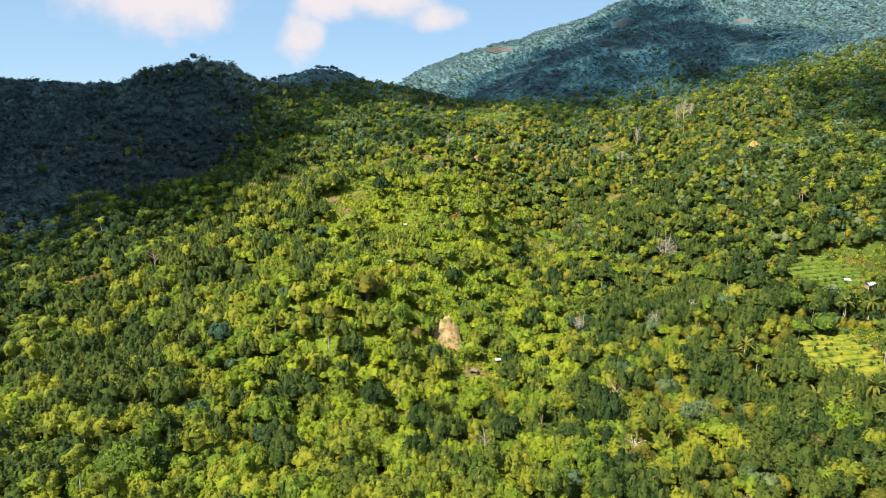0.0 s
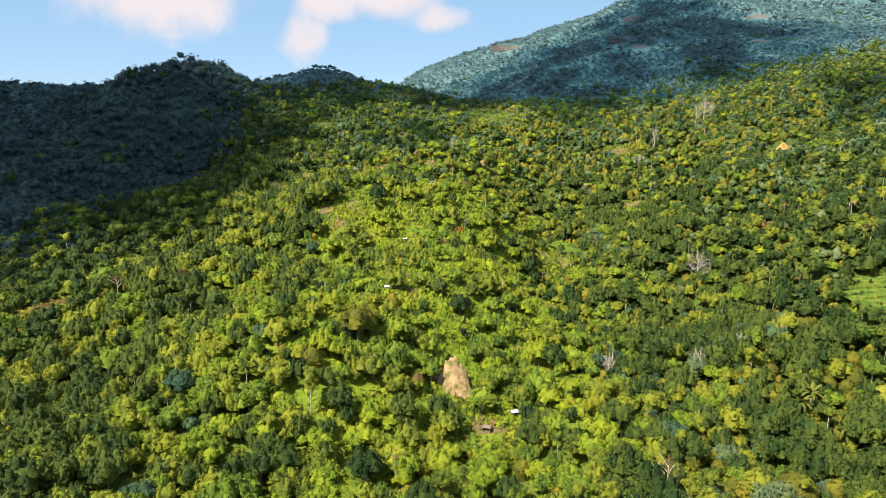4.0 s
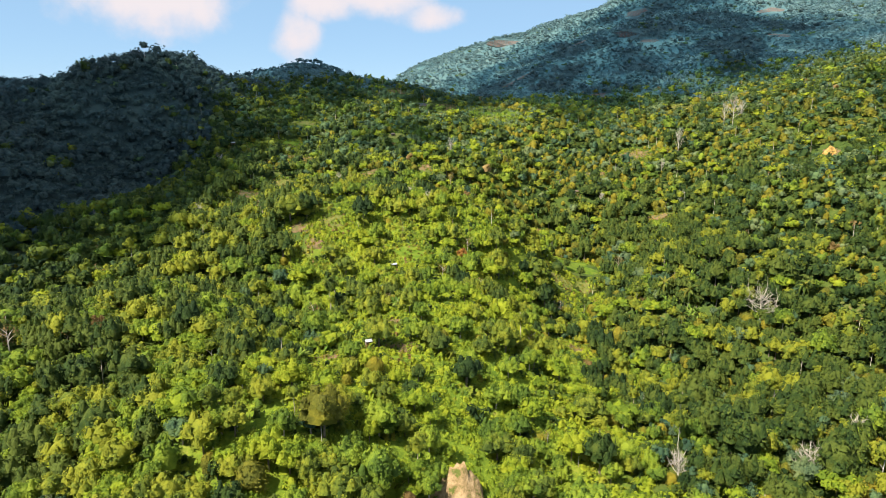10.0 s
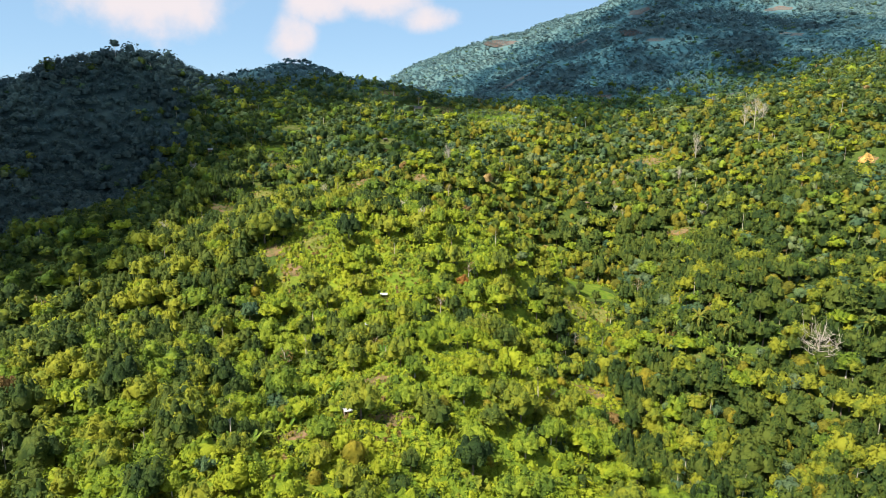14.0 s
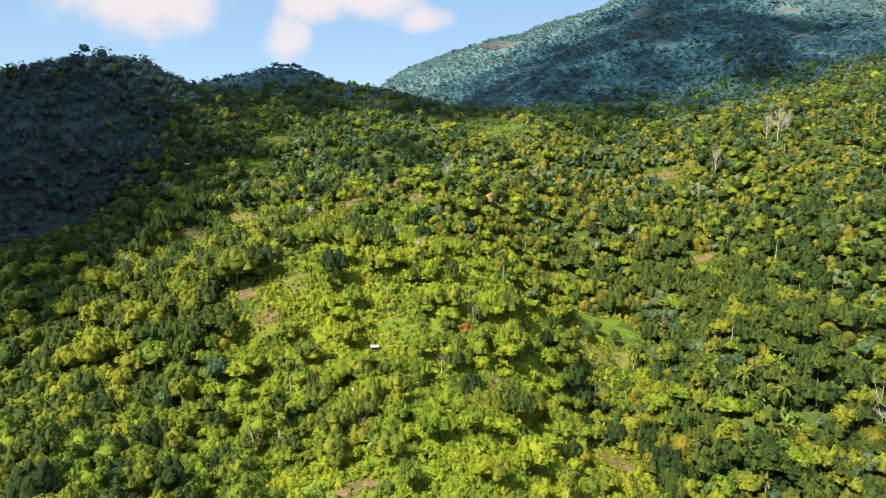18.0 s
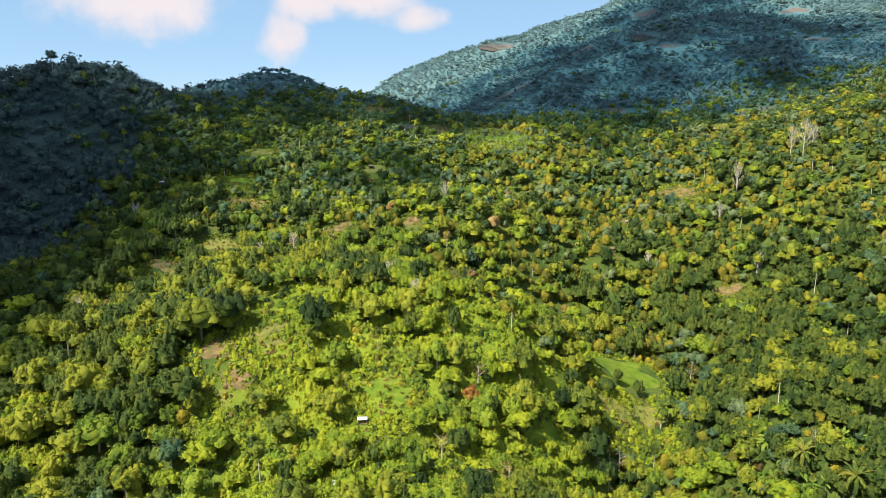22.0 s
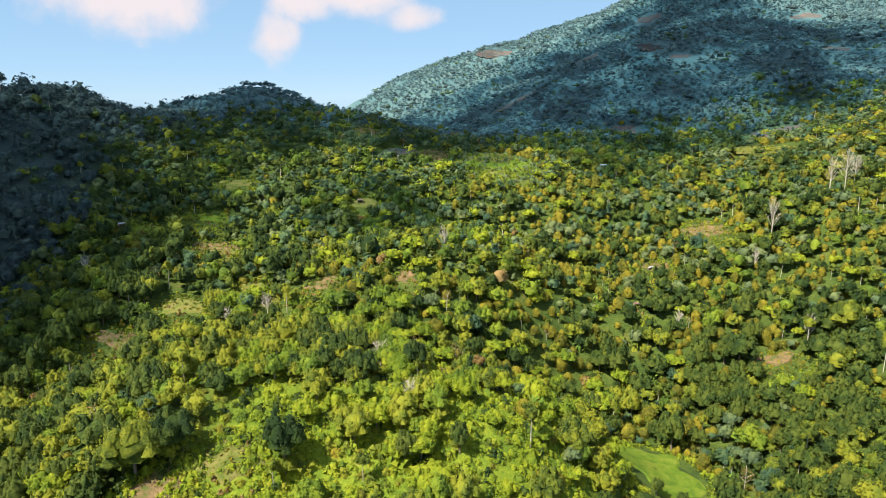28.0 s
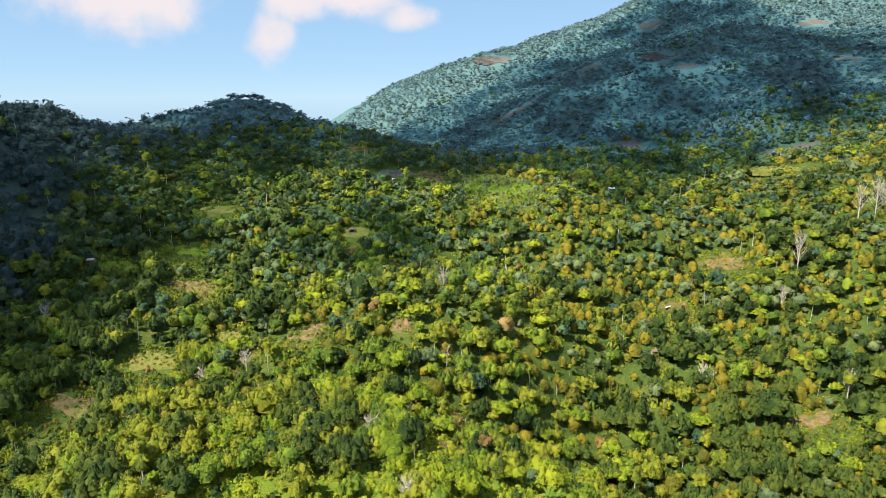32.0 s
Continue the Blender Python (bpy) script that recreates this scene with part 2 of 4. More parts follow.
grain = n.new("ShaderNodeMath")  # broad drifts of cover with weeds and leaf litter in them
grain.operation = "MULTIPLY_ADD"
l.new(noise_tex(n, l, 0.75, 5.0, 0.75, pos), grain.inputs[0])
grain.inputs[1].default_value = 0.9
shift = n.new("ShaderNodeMath")
shift.operation = "SUBTRACT"
l.new(noise_tex(n, l, 0.06, 6.0, 0.65, pos), shift.inputs[0])
shift.inputs[1].default_value = 0.45
l.new(shift.outputs[0], grain.inputs[2])
mottle = grain.outputs[0]
# General cover is darkened so that gaps between trees read as shade.
cover = ramp(n, l, mottle, [(0.3, (0.022, 0.040, 0.010)), (0.47, (0.042, 0.066, 0.013)), (0.64, (0.066, 0.088, 0.016)), (0.82, (0.15, 0.105, 0.05))])
lush = ramp(n, l, mottle, [(0.3, (0.064, 0.108, 0.012)), (0.5, (0.114, 0.158, 0.014)), (0.7, (0.162, 0.190, 0.018)), (0.85, (0.19, 0.15, 0.06))])
# West hill and far slopes: bluish haze painted into the ground colour.
hill_haze = ramp(n, l, mottle, [(0.3, (0.024, 0.044, 0.046)), (0.5, (0.038, 0.062, 0.062)), (0.75, (0.058, 0.080, 0.070))])
far_haze = ramp(n, l, mottle, [(0.3, (0.046, 0.096, 0.106)), (0.5, (0.062, 0.118, 0.126)), (0.66, (0.086, 0.140, 0.130)), (0.8, (0.11, 0.10, 0.09))])
strip = n.new("ShaderNodeMath")  # the crest of the middle spur
strip.operation = "MULTIPLY"
l.new(span(place.outputs[0], -85, -55), strip.inputs[0])
l.new(span(place.outputs[0], 62, 30), strip.inputs[1])
reach = n.new("ShaderNodeMath")
reach.operation = "MULTIPLY"
l.new(strip.outputs[0], reach.inputs[0])
along = n.new("ShaderNodeMath")
along.operation = "MULTIPLY"
l.new(span(place.outputs[1], 190, 260), along.inputs[0])
l.new(span(place.outputs[1], 570, 500), along.inputs[1])
l.new(along.outputs[0], reach.inputs[1])
cover = blend(reach.outputs[0], cover, lush)
cover = blend(span(place.outputs[0], -185, -250), cover, hill_haze)
cover = blend(span(place.outputs[1], 840, 1000), cover, far_haze)
l.new(cover, b.inputs["Base Color"])
b.inputs["Roughness"].default_value = 0.95
b.inputs["Specular IOR Level"].default_value = 0.08
bump = n.new("ShaderNodeBump")
bump.inputs["Distance"].default_value = 0.6
l.new(noise_tex(n, l, 0.9, 5.0, 0.7, pos), bump.inputs["Height"])
l.new(bump.outputs[0], b.inputs["Normal"])
GROUND = mat

xs, ys = axis(-4200, -420, 520, 4200, 7.0), axis(-1500, 100, 1500, 4600, 7.0)
gx, gy = np.meshgrid(xs, ys)
gv = np.stack([gx, gy, land(gx, gy)], -1).reshape(-1, 3)
w, h = len(xs), len(ys)
i = (np.arange(h - 1)[:, None] * w + np.arange(w - 1)[None]).ravel()


def lie(x, y):
    """Height of the ground sheet itself, between its corners."""
    x, y = np.asarray(x, float), np.asarray(y, float)
    i, j = np.clip(np.searchsorted(xs, x) - 1, 0, w - 2), np.clip(np.searchsorted(ys, y) - 1, 0, h - 2)
    u, t = (x - xs[i]) / (xs[i + 1] - xs[i]), (y - ys[j]) / (ys[j + 1] - ys[j])
    z = gv[:, 2].reshape(h, w)
    return (z[j, i] * (1 - u) + z[j, i + 1] * u) * (1 - t) + (z[j + 1, i] * (1 - u) + z[j + 1, i + 1] * u) * t


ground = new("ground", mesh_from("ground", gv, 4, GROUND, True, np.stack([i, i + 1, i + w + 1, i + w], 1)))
tagged(ground, "green brushy hillside with bare reddish earth, bluish haze painted into far parts", "ground", kind="structure")


# ---------------------------------------------------------------- plants
def unit(v):
    return v / np.maximum(np.linalg.norm(v, axis=-1, keepdims=True), 1e-6)


def leaflets(centres, normals, size, rng, jitter=0.32):
    """Small three-cornered leaf tufts at the centres, facing the normals, their tips hanging a little."""
    k = len(centres)
    nn = unit(normals + rng.normal(0, jitter, (k, 3)))
    t = unit(np.cross(nn, rng.normal(0, 1, (k, 3))))
    u = np.cross(nn, t)
    s = size * rng.uniform(0.6, 1.4, (k, 1))
    a = centres + t * s * 0.75 - nn * s * 0.22
    b = centres - t * s * 0.38 + u * s * 0.52
    c = centres - t * s * 0.38 - u * s * 0.52 - nn * s * 0.12
    return loose(np.stack([a, b, c], 1).reshape(-1, 3), 3)


def loose(v, corners=4):
    """Separate faces as a plant: corners and faces."""
    return v, np.arange(len(v)).reshape(-1, corners)


def merged(*plants):
    vs, qs, k = [], [], 0
    for v, q in plants:
        vs.append(v)
        qs.append(q + k)
        k += len(v)
    return np.concatenate(vs), np.concatenate(qs)


def lump(rng, centre, radii, around, up, rough=0.16):
    """A knobbly leafy mass with a rounded top, open below."""
    a = np.linspace(0, 2 * np.pi, around + 1)[:-1] + rng.uniform(0, 1)
    e = np.linspace(-0.6, 1.25, up + 1)
    aa, ee = np.meshgrid(a, e)
    aa = aa + (np.arange(up + 1) % 2)[:, None] * np.pi / around
    d = np.stack([np.cos(aa) * np.cos(ee), np.sin(aa) * np.cos(ee), np.sin(ee)], -1).reshape(-1, 3)
    d = np.concatenate([d, [[0, 0, 1.0]]])
    v = np.asarray(centre) + d * np.asarray(radii) * (1 + rng.normal(0, rough, (len(d), 1)).clip(-0.3, 0.3))
    i = (np.arange(up)[:, None] * around + np.arange(around)[None]).ravel()
    j = (np.arange(up)[:, None] * around + (np.arange(around)[None] + 1) % around).ravel()
    top = up * around + np.arange(around)
    cap = np.stack([top, up * around + (np.arange(around) + 1) % around, np.full(around, len(d) - 1)], 1)
    return v, np.concatenate([np.stack([i, j, j + around], 1), np.stack([i, j + around, i + around], 1), cap])


def billows(rng, height, radius, base, clumps, core, knob, tufts, size, flat=0.8, spread=0.68):
    """A crown heaped up from rounded clumps of foliage.
    core, knob: faces round and up the inner mass and each clump; tufts: leaf tufts on the whole crown."""
    mid, half = (height + base) / 2, (height - base) / 2
    out = []
    if core:
        solid = 0.72 if knob else 0.6
        out.append(lump(rng, (0, 0, mid - 0.1 * half), (radius * solid, radius * solid, half * solid), *core, 0.1 if knob else 0.2))
    for k in range(clumps):
        z = 1 - (k + 0.5) / clumps * 1.45
        a = k * 2.39996 + rng.uniform(-0.45, 0.45)
        way = np.array([np.cos(a) * np.sqrt(max(0, 1 - z * z)), np.sin(a) * np.sqrt(max(0, 1 - z * z)), z])
        c = np.array([0, 0, mid]) + way * (radius * spread, radius * spread, half * 0.7) * rng.uniform(0.8, 1.12)
        rc = radius * rng.uniform(0.30, 0.46) * np.array([1, 1, flat])
        if knob:
            out.append(lump(rng, c, rc * 0.92, *knob, 0.09))
        m = tufts // clumps
        if m:
            d = unit(rng.normal(0, 1, (m, 3)) + way * 0.7 + (0, 0, 0.45))
            out.append(leaflets(c + d * rc * rng.uniform(0.86, 1.16, (m, 1)), d + (0, 0, 0.12), size, rng))
    return merged(*out)


def tube(points, radii, sides=5):
    """A tapering limb along points, as quads (four own vertices a face)."""
    points = [np.asarray(p, float) for p in points]
    rings = []
    for k, p in enumerate(points):
        d = unit((points[min(k + 1, len(points) - 1)] - points[max(k - 1, 0)])[None])[0]
        e = unit(np.cross(d, [0.31, 0.95, 0.1])[None])[0]
        f = np.cross(d, e)
        a = np.arange(sides) * 2 * np.pi / sides
        rings.append(p + radii[k] * (np.cos(a)[:, None] * e + np.sin(a)[:, None] * f))
    q = []
    for r0, r1 in zip(rings, rings[1:]):
        for s in range(sides):
            q += [r0[s], r0[(s + 1) % sides], r1[(s + 1) % sides], r1[s]]
    return np.array(q)


def planted(archetypes, places, sizes, turns, rng):
    """All the copies of unit plants at their places: corners and faces of one mesh."""
    vs, qs, total = [], [], 0
    which = rng.randint(0, len(archetypes), len(places))
    for k, (av, aq) in enumerate(archetypes):
        m = np.where(which == k)[0]
        if not len(m):
            continue
        c, s = np.cos(turns[m]), np.sin(turns[m])
        v = av[None] * sizes[m][:, None, :]
        x = v[..., 0] * c[:, None] - v[..., 1] * s[:, None]
        y = v[..., 0] * s[:, None] + v[..., 1] * c[:, None]
        vs.append(np.stack([x + places[m, 0:1], y + places[m, 1:2], v[..., 2] + places[m, 2:3]], -1).reshape(-1, 3))
        qs.append((aq[None] + (np.arange(len(m)) * len(av))[:, None, None]).reshape(-1, aq.shape[1]) + total)
        total += len(m) * len(av)
    return np.concatenate(vs), np.concatenate(qs)


rng = np.random.RandomState(11)


def scatter(x0, x1, y0, y1, step):
    gx, gy = np.meshgrid(np.arange(x0, x1, step), np.arange(y0, y1, step))
    p = np.stack([gx.ravel(), gy.ravel()], 1)
    return p + rng.uniform(-0.48, 0.48, p.shape) * step


def seen(p):
    """Inside the fan that the flight looks over."""
    return np.abs(p[:, 0]) < 0.70 * p[:, 1] + 40



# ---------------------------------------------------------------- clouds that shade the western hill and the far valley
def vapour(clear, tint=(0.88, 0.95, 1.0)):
    """White cloud that lets some daylight through, tinted blue in place of haze."""
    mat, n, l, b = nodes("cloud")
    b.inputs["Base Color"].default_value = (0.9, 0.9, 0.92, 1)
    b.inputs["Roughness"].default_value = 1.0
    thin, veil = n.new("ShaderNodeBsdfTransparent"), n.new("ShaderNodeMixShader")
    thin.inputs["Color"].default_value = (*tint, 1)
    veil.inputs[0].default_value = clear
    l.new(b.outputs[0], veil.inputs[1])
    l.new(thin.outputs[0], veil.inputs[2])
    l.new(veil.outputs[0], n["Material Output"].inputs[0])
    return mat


# where each cloud's shade falls: x, y, reach
WEST_SHADE = [(-345, 425, 105), (-300, 500, 105), (-252, 590, 104), (-238, 685, 104), (-236, 765, 95), (-205, 505, 52), (-208, 560, 52), (-200, 605, 46), (-204, 645, 54), (-204, 715, 52), (-250, 290, 46), (-450, 560, 170), (-440, 720, 190), (-380, 860, 150),
              (-560, 560, 200), (-620, 820, 220), (-480, 300, 130), (-600, 380, 180)]
SADDLE_SHADE = [(-150, 872, 75), (-70, 885, 75), (5, 885, 70), (75, 925, 72), (-220, 960, 110), (-100, 980, 100), (0, 990, 90), (-40, 745, 42)]
NORTH_SHADE = [(400, 1500, 85), (440, 1430, 90), (505, 1390, 80), (560, 1285, 85), (470, 1500, 70), (150, 872, 72), (220, 918, 78), (290, 968, 84), (370, 990, 85), (450, 1020, 85), (100, 1010, 90), (200, 1030, 90), (-150, 1090, 120), (0, 1100, 110), (110, 1110, 105),
               (220, 1120, 105), (330, 1100, 100), (430, 1120, 100), (20, 1220, 110), (130, 1220, 105), (240, 1220, 105), (350, 1210, 105), (460, 1220, 100), (40, 1310, 80), (140, 1320, 100),
               (250, 1320, 105), (360, 1320, 105), (460, 1300, 95), (200, 1405, 88), (300, 1440, 98), (370, 1490, 75), (560, 1090, 90), (560, 1190, 75)]
EAST_SHADE = [(400, 530, 66), (405, 620, 76), (425, 710, 76), (500, 640, 90), (590, 700, 110)]


def cloud(spots, seed, material):
    """A flat-based heap of billows, high over the land, between the sun and the shaded ground."""
    r = np.random.RandomState(seed)
    a, e = np.meshgrid(np.linspace(0, 2 * np.pi, 13)[:-1], np.linspace(-1, 1, 7))
    ball = np.stack([np.cos(a) * np.sqrt(1 - e**2), np.sin(a) * np.sqrt(1 - e**2), e], -1).reshape(-1, 3)
    i = (np.arange(6)[:, None] * 12 + np.arange(12)[None]).ravel()
    j = (np.arange(6)[:, None] * 12 + (np.arange(12)[None] + 1) % 12).ravel()
    quads = np.stack([i, j, j + 12, i + 12], 1)
    vs, ls, k = [], [], 0
    for x, y, reach in spots:
        for n_ in range(8):
            if n_ == 0:
                c, rad = np.array([x, y]), reach * 0.97
            else:
                w_ = r.uniform(0, 2 * np.pi)
                rad = reach * r.uniform(0.2, 0.42)
                c = np.array([x, y]) + reach * r.uniform(0.6, 1.0) * np.array([np.cos(w_), np.sin(w_)])
            z = float(land(c[0], c[1]))
            up = (1150 - z) / SUN_DIR.z
            mid = np.array([c[0] + SUN_DIR.x * up, c[1] + SUN_DIR.y * up, 1150.0])
            v = ball * (rad, rad, rad * 0.45) * (1 + 0.12 * r.normal(0, 1, (len(ball), 1)))
            v[:, 2] = np.maximum(v[:, 2], -rad * 0.12)
            vs.append(v + mid)
            ls.append(quads + k)
            k += len(ball)
    ob = new("cloud", mesh_from("cloud", np.concatenate(vs), 4, material, True, np.concatenate(ls)))
    return tagged(ob, "white flat-based cumulus cloud high over the hills", "cloud", kind="structure")


# Clearness and blue tint of these out-of-view clouds also imitate haze in their shade.
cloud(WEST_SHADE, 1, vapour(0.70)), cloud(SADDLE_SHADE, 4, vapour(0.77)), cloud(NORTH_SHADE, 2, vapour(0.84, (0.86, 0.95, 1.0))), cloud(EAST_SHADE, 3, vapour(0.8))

# ---------------------------------------------------------------- clearings
# x, y, half width, half depth
EARTH = [(-185, 347, 17, 13), (62, 434, 9, 9), (2, 274, 5, 8), (13, 250, 8, 5), (173, 722, 15, 8), (130, 682, 10, 5), (156, 594, 9, 5), (288, 615, 6, 7), (-79, 478, 8, 5),
         (-70, 466, 6, 4), (-125, 691, 14, 9), (-56, 632, 9, 7), (-15, 628, 6, 5), (-139, 588, 11, 6), (2, 561, 5, 4), (-23, 357, 7, 4), (-16, 334, 6, 4), (-40, 326, 5, 4)]
FAR_EARTH = [(380, 1476, 21, 14), (119, 1212, 34, 12), (184, 954, 22, 16), (213, 1201, 14, 16), (293, 1094, 14, 6), (-23, 831, 17, 7), (299, 893, 32, 7), (482, 1106, 17, 11), (596, 1374, 25, 13), (132, 1531, 34, 14)]
STRAW = [(-120, 619, 11, 9), (47, 793, 10, 5), (-45, 755, 10, 6), (85, 508, 10, 8), (70, 505, 7, 6), (-62, 487, 9, 7), (-93, 640, 8, 5), (-120, 687, 9, 6), (-133, 583, 6, 4), (-80, 619, 5, 3), (-135, 780, 14, 5)]
GRASS = [(83, 542, 18, 18), (-20, 468, 13, 6), (-256, 973, 26, 12), (672, 1640, 60, 30), (-170, 703, 12, 6), (52, 812, 26, 22), (-140, 730, 14, 6)]
PADDY = [(174, 256, 26, 15), (212, 338, 28, 19)]
YARDS = [(-27, 452), (23, 257), (13, 247), (-94, 578), (-28, 337), (-184, 704), (130, 807), (-48, 755), (-31, 421), (106, 643), (211, 312)]
STEPS = [(124, 1541, 31, 22), (273, 1141, 18, 20), (4, 828, 11, 14), (266, 828, 30, 16), (-51, 885, 12, 12), (44, 822, 20, 13)]


def clear_of(p, grow=1.0):
    """True where no clearing lies."""
    ok = np.ones(len(p), bool)
    for cx, cy, rx, ry in FAR_EARTH + STEPS + [(52, 808, 24, 20)]:
        ok &= ((p[:, 0] - cx) / (rx * grow + 2.0)) ** 2 + ((p[:, 1] - cy + 6 * grow) / (ry * grow + 7 * grow)) ** 2 > 1
    for cx, cy, rx, ry in EARTH:
        ok &= ((p[:, 0] - cx) / (rx * grow + 2.0)) ** 2 + ((p[:, 1] - cy + 9 * grow) / (ry * grow + 10.5 * grow)) ** 2 > 1
    for cx, cy in YARDS:
        ok &= ((p[:, 0] - cx) / (3.6 * grow)) ** 2 + ((p[:, 1] - cy + 5) / (9.0 * grow)) ** 2 > 1
    for cx, cy, rx, ry in STRAW + GRASS + PADDY:
        ok &= ((p[:, 0] - cx) / (rx * grow + 2.5)) ** 2 + ((p[:, 1] - cy + 8 * grow) / (ry * grow + 10 * grow)) ** 2 > 1
    return ok


def off_turf(p):
    """True outside the smooth green clearing."""
    ok = np.ones(len(p), bool)
    for cx, cy, rx, ry in GRASS[:1]:
        ok &= ((p[:, 0] - cx) / rx) ** 2 + ((p[:, 1] - cy + 3) / (ry + 4)) ** 2 > 1
    return ok


def soil_material(name, stops, scale, bumpy):
    mat, n, l, b = nodes(name)
    pos = n.new("ShaderNodeNewGeometry").outputs["Position"]
    l.new(ramp(n, l, noise_tex(n, l, scale, 7.0, 0.68, pos), stops), b.inputs["Base Color"])
    b.inputs["Roughness"].default_value = 0.95
    b.inputs["Specular IOR Level"].default_value = 0.08
    bump = n.new("ShaderNodeBump")
    bump.inputs["Distance"].default_value = bumpy
    l.new(noise_tex(n, l, 1.3, 6.0, 0.7, pos), bump.inputs["Height"])
    l.new(bump.outputs[0], b.inputs["Normal"])
    return mat


RED_SOIL = soil_material("red_soil", [(0.41, (0.065, 0.085, 0.020)), (0.48, (0.110, 0.085, 0.036)), (0.6, (0.170, 0.108, 0.058)), (0.75, (0.22, 0.155, 0.09))], 0.36, 0.5)
# Far earth: haze and cloud shade dulled into the soil colour.
HAZED_SOIL = soil_material("hazed_soil", [(0.38, (0.06, 0.09, 0.085)), (0.48, (0.090, 0.082, 0.074)), (0.6, (0.125, 0.084, 0.072)), (0.75, (0.14, 0.11, 0.09))], 0.2, 0.5)
STRAW_SOIL = soil_material("straw_grass", [(0.36, (0.06, 0.09, 0.015)), (0.5, (0.115, 0.12, 0.028)), (0.68, (0.170, 0.138, 0.05))], 0.36, 0.4)
TURF = soil_material("turf", [(0.36, (0.048, 0.09, 0.010)), (0.5, (0.080, 0.122, 0.011)), (0.66, (0.12, 0.14, 0.02))], 0.22, 0.3)
RICE = soil_material("rice_stubble", [(0.38, (0.06, 0.10, 0.012)), (0.5, (0.13, 0.145, 0.015)), (0.62, (0.20, 0.18, 0.022))], 0.25, 0.25)


def patch(name, cx, cy, rx, ry, material, label, category, seed):
    """An uneven sheet draped on the slope, its rim sunk into it."""
    r = np.random.RandomState(seed)
    rings, spokes = 8, 36
    a = np.linspace(0, 2 * np.pi, spokes + 1)[:-1]
    edge = 1 + sum(r.uniform(0.04, 0.16) * np.sin(k * a + r.uniform(0, 6)) for k in (2, 3, 5, 7))
    f = np.linspace(0.02, 1, rings)
    x, y = cx + rx * np.outer(f, edge * np.cos(a)), cy + ry * np.outer(f, edge * np.sin(a))
    z = lie(x, y) + 0.45 + r.normal(0, 0.12, x.shape)
    z[-1] -= 1.6
    i = (np.arange(rings - 1)[:, None] * spokes + np.arange(spokes)[None]).ravel()
    j = (np.arange(rings - 1)[:, None] * spokes + (np.arange(spokes)[None] + 1) % spokes).ravel()
    loops = np.stack([i, i + spokes, j + spokes, j], 1)
    ob = new(name, mesh_from(name, np.stack([x, y, z], -1), 4, material, True, loops))
    return tagged(ob, label, category, kind="structure")


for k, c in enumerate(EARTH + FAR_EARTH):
    patch("bare_earth", *c, RED_SOIL if k < len(EARTH) else HAZED_SOIL, "bare reddish earth on the slope", "earth", k)
for k, c in enumerate(STRAW):
    patch("dry_grass", *c, STRAW_SOIL, "dry straw-coloured grass on the slope", "grass", 50 + k)
for k, c in enumerate(GRASS):
    patch("meadow", *c, TURF, "smooth bright green grass clearing", "meadow", 80 + k)


def bluff(cx, cy, wide, high, material, label, seed):
    """A steep slipped face of bare earth that leans back into the slope, furrowed and ragged at its rim."""
    r = np.random.RandomState(seed)
    across, rows = 17, 13
    u, v = np.meshgrid(np.linspace(-1, 1, across), np.linspace(0, 1, rows))
    rim = 1 + 0.25 * np.sin(u * 4 + seed) + r.normal(0, 0.06, (1, across)) - 0.35 * np.abs(u) ** 5
    rise = np.clip(v / 0.7, 0, 1)
    back = np.clip((v - 0.7) / 0.3, 0, 1)
    x = cx + wide * u * (1 - 0.25 * rise) + r.normal(0, 0.12, u.shape)
    y = cy - 0.75 * high + 0.85 * high * rise + 0.9 * high * back + 0.35 * np.sin(u * 9 + 3 * v) + r.normal(0, 0.15, u.shape)
    foot = float(lie(cx, cy - 0.75 * high)) - 0.8
    z = foot + high * rim * rise * (1 - back) + (lie(x, y) - 0.6 - foot) * back + r.normal(0, 0.12, u.shape)
    z[0] -= 2.0
    z[:, 0], z[:, -1] = lie(x[:, 0], y[:, 0]) - 0.8, lie(x[:, -1], y[:, -1]) - 0.8
    i = (np.arange(rows - 1)[:, None] * across + np.arange(across - 1)[None]).ravel()
    ob = new("earth_bluff", mesh_from("earth_bluff", np.stack([x, y, z], -1), 4, material, True, np.stack([i, i + 1, i + across + 1, i + across], 1)))
    return tagged(ob, label, "earth", kind="structure")


SLIP_SOIL = soil_material("slip_soil", [(0.40, (0.10, 0.12, 0.025)), (0.46, (0.22, 0.15, 0.07)), (0.58, (0.36, 0.25, 0.13)), (0.72, (0.44, 0.34, 0.21))], 0.33, 0.8)
OCHRE = soil_material("ochre_soil", [(0.34, (0.16, 0.10, 0.03)), (0.5, (0.36, 0.21, 0.06)), (0.66, (0.5, 0.33, 0.12))], 0.4, 0.6)
bluff(1, 273, 9.5, 10.5, SLIP_SOIL, "steep slipped face of pale brown earth", 1)
bluff(287, 613, 6.0, 6.5, OCHRE, "ochre earth bank cut into the wooded slope", 2)


def s_odd(k):
    return int(k.sum()) % 2 == 1


def bush(seed, around, up, tufts, size):
    """A low rounded mound of foliage."""
    r = np.random.RandomState(seed)
    d = unit(r.normal(0, 1, (tufts, 3)) + (0, 0, 0.5))
    d[:, 2] = np.abs(d[:, 2])
    body = lump(r, (0, 0, 0.1), (1.25, 1.25, 0.9), around, up, 0.2)
    return merged(body, leaflets(d * (1.4, 1.4, 1.0) * r.uniform(0.82, 1.12, (tufts, 1)) + (0, 0, 0.1), d + (0, 0, 0.3), size, r))


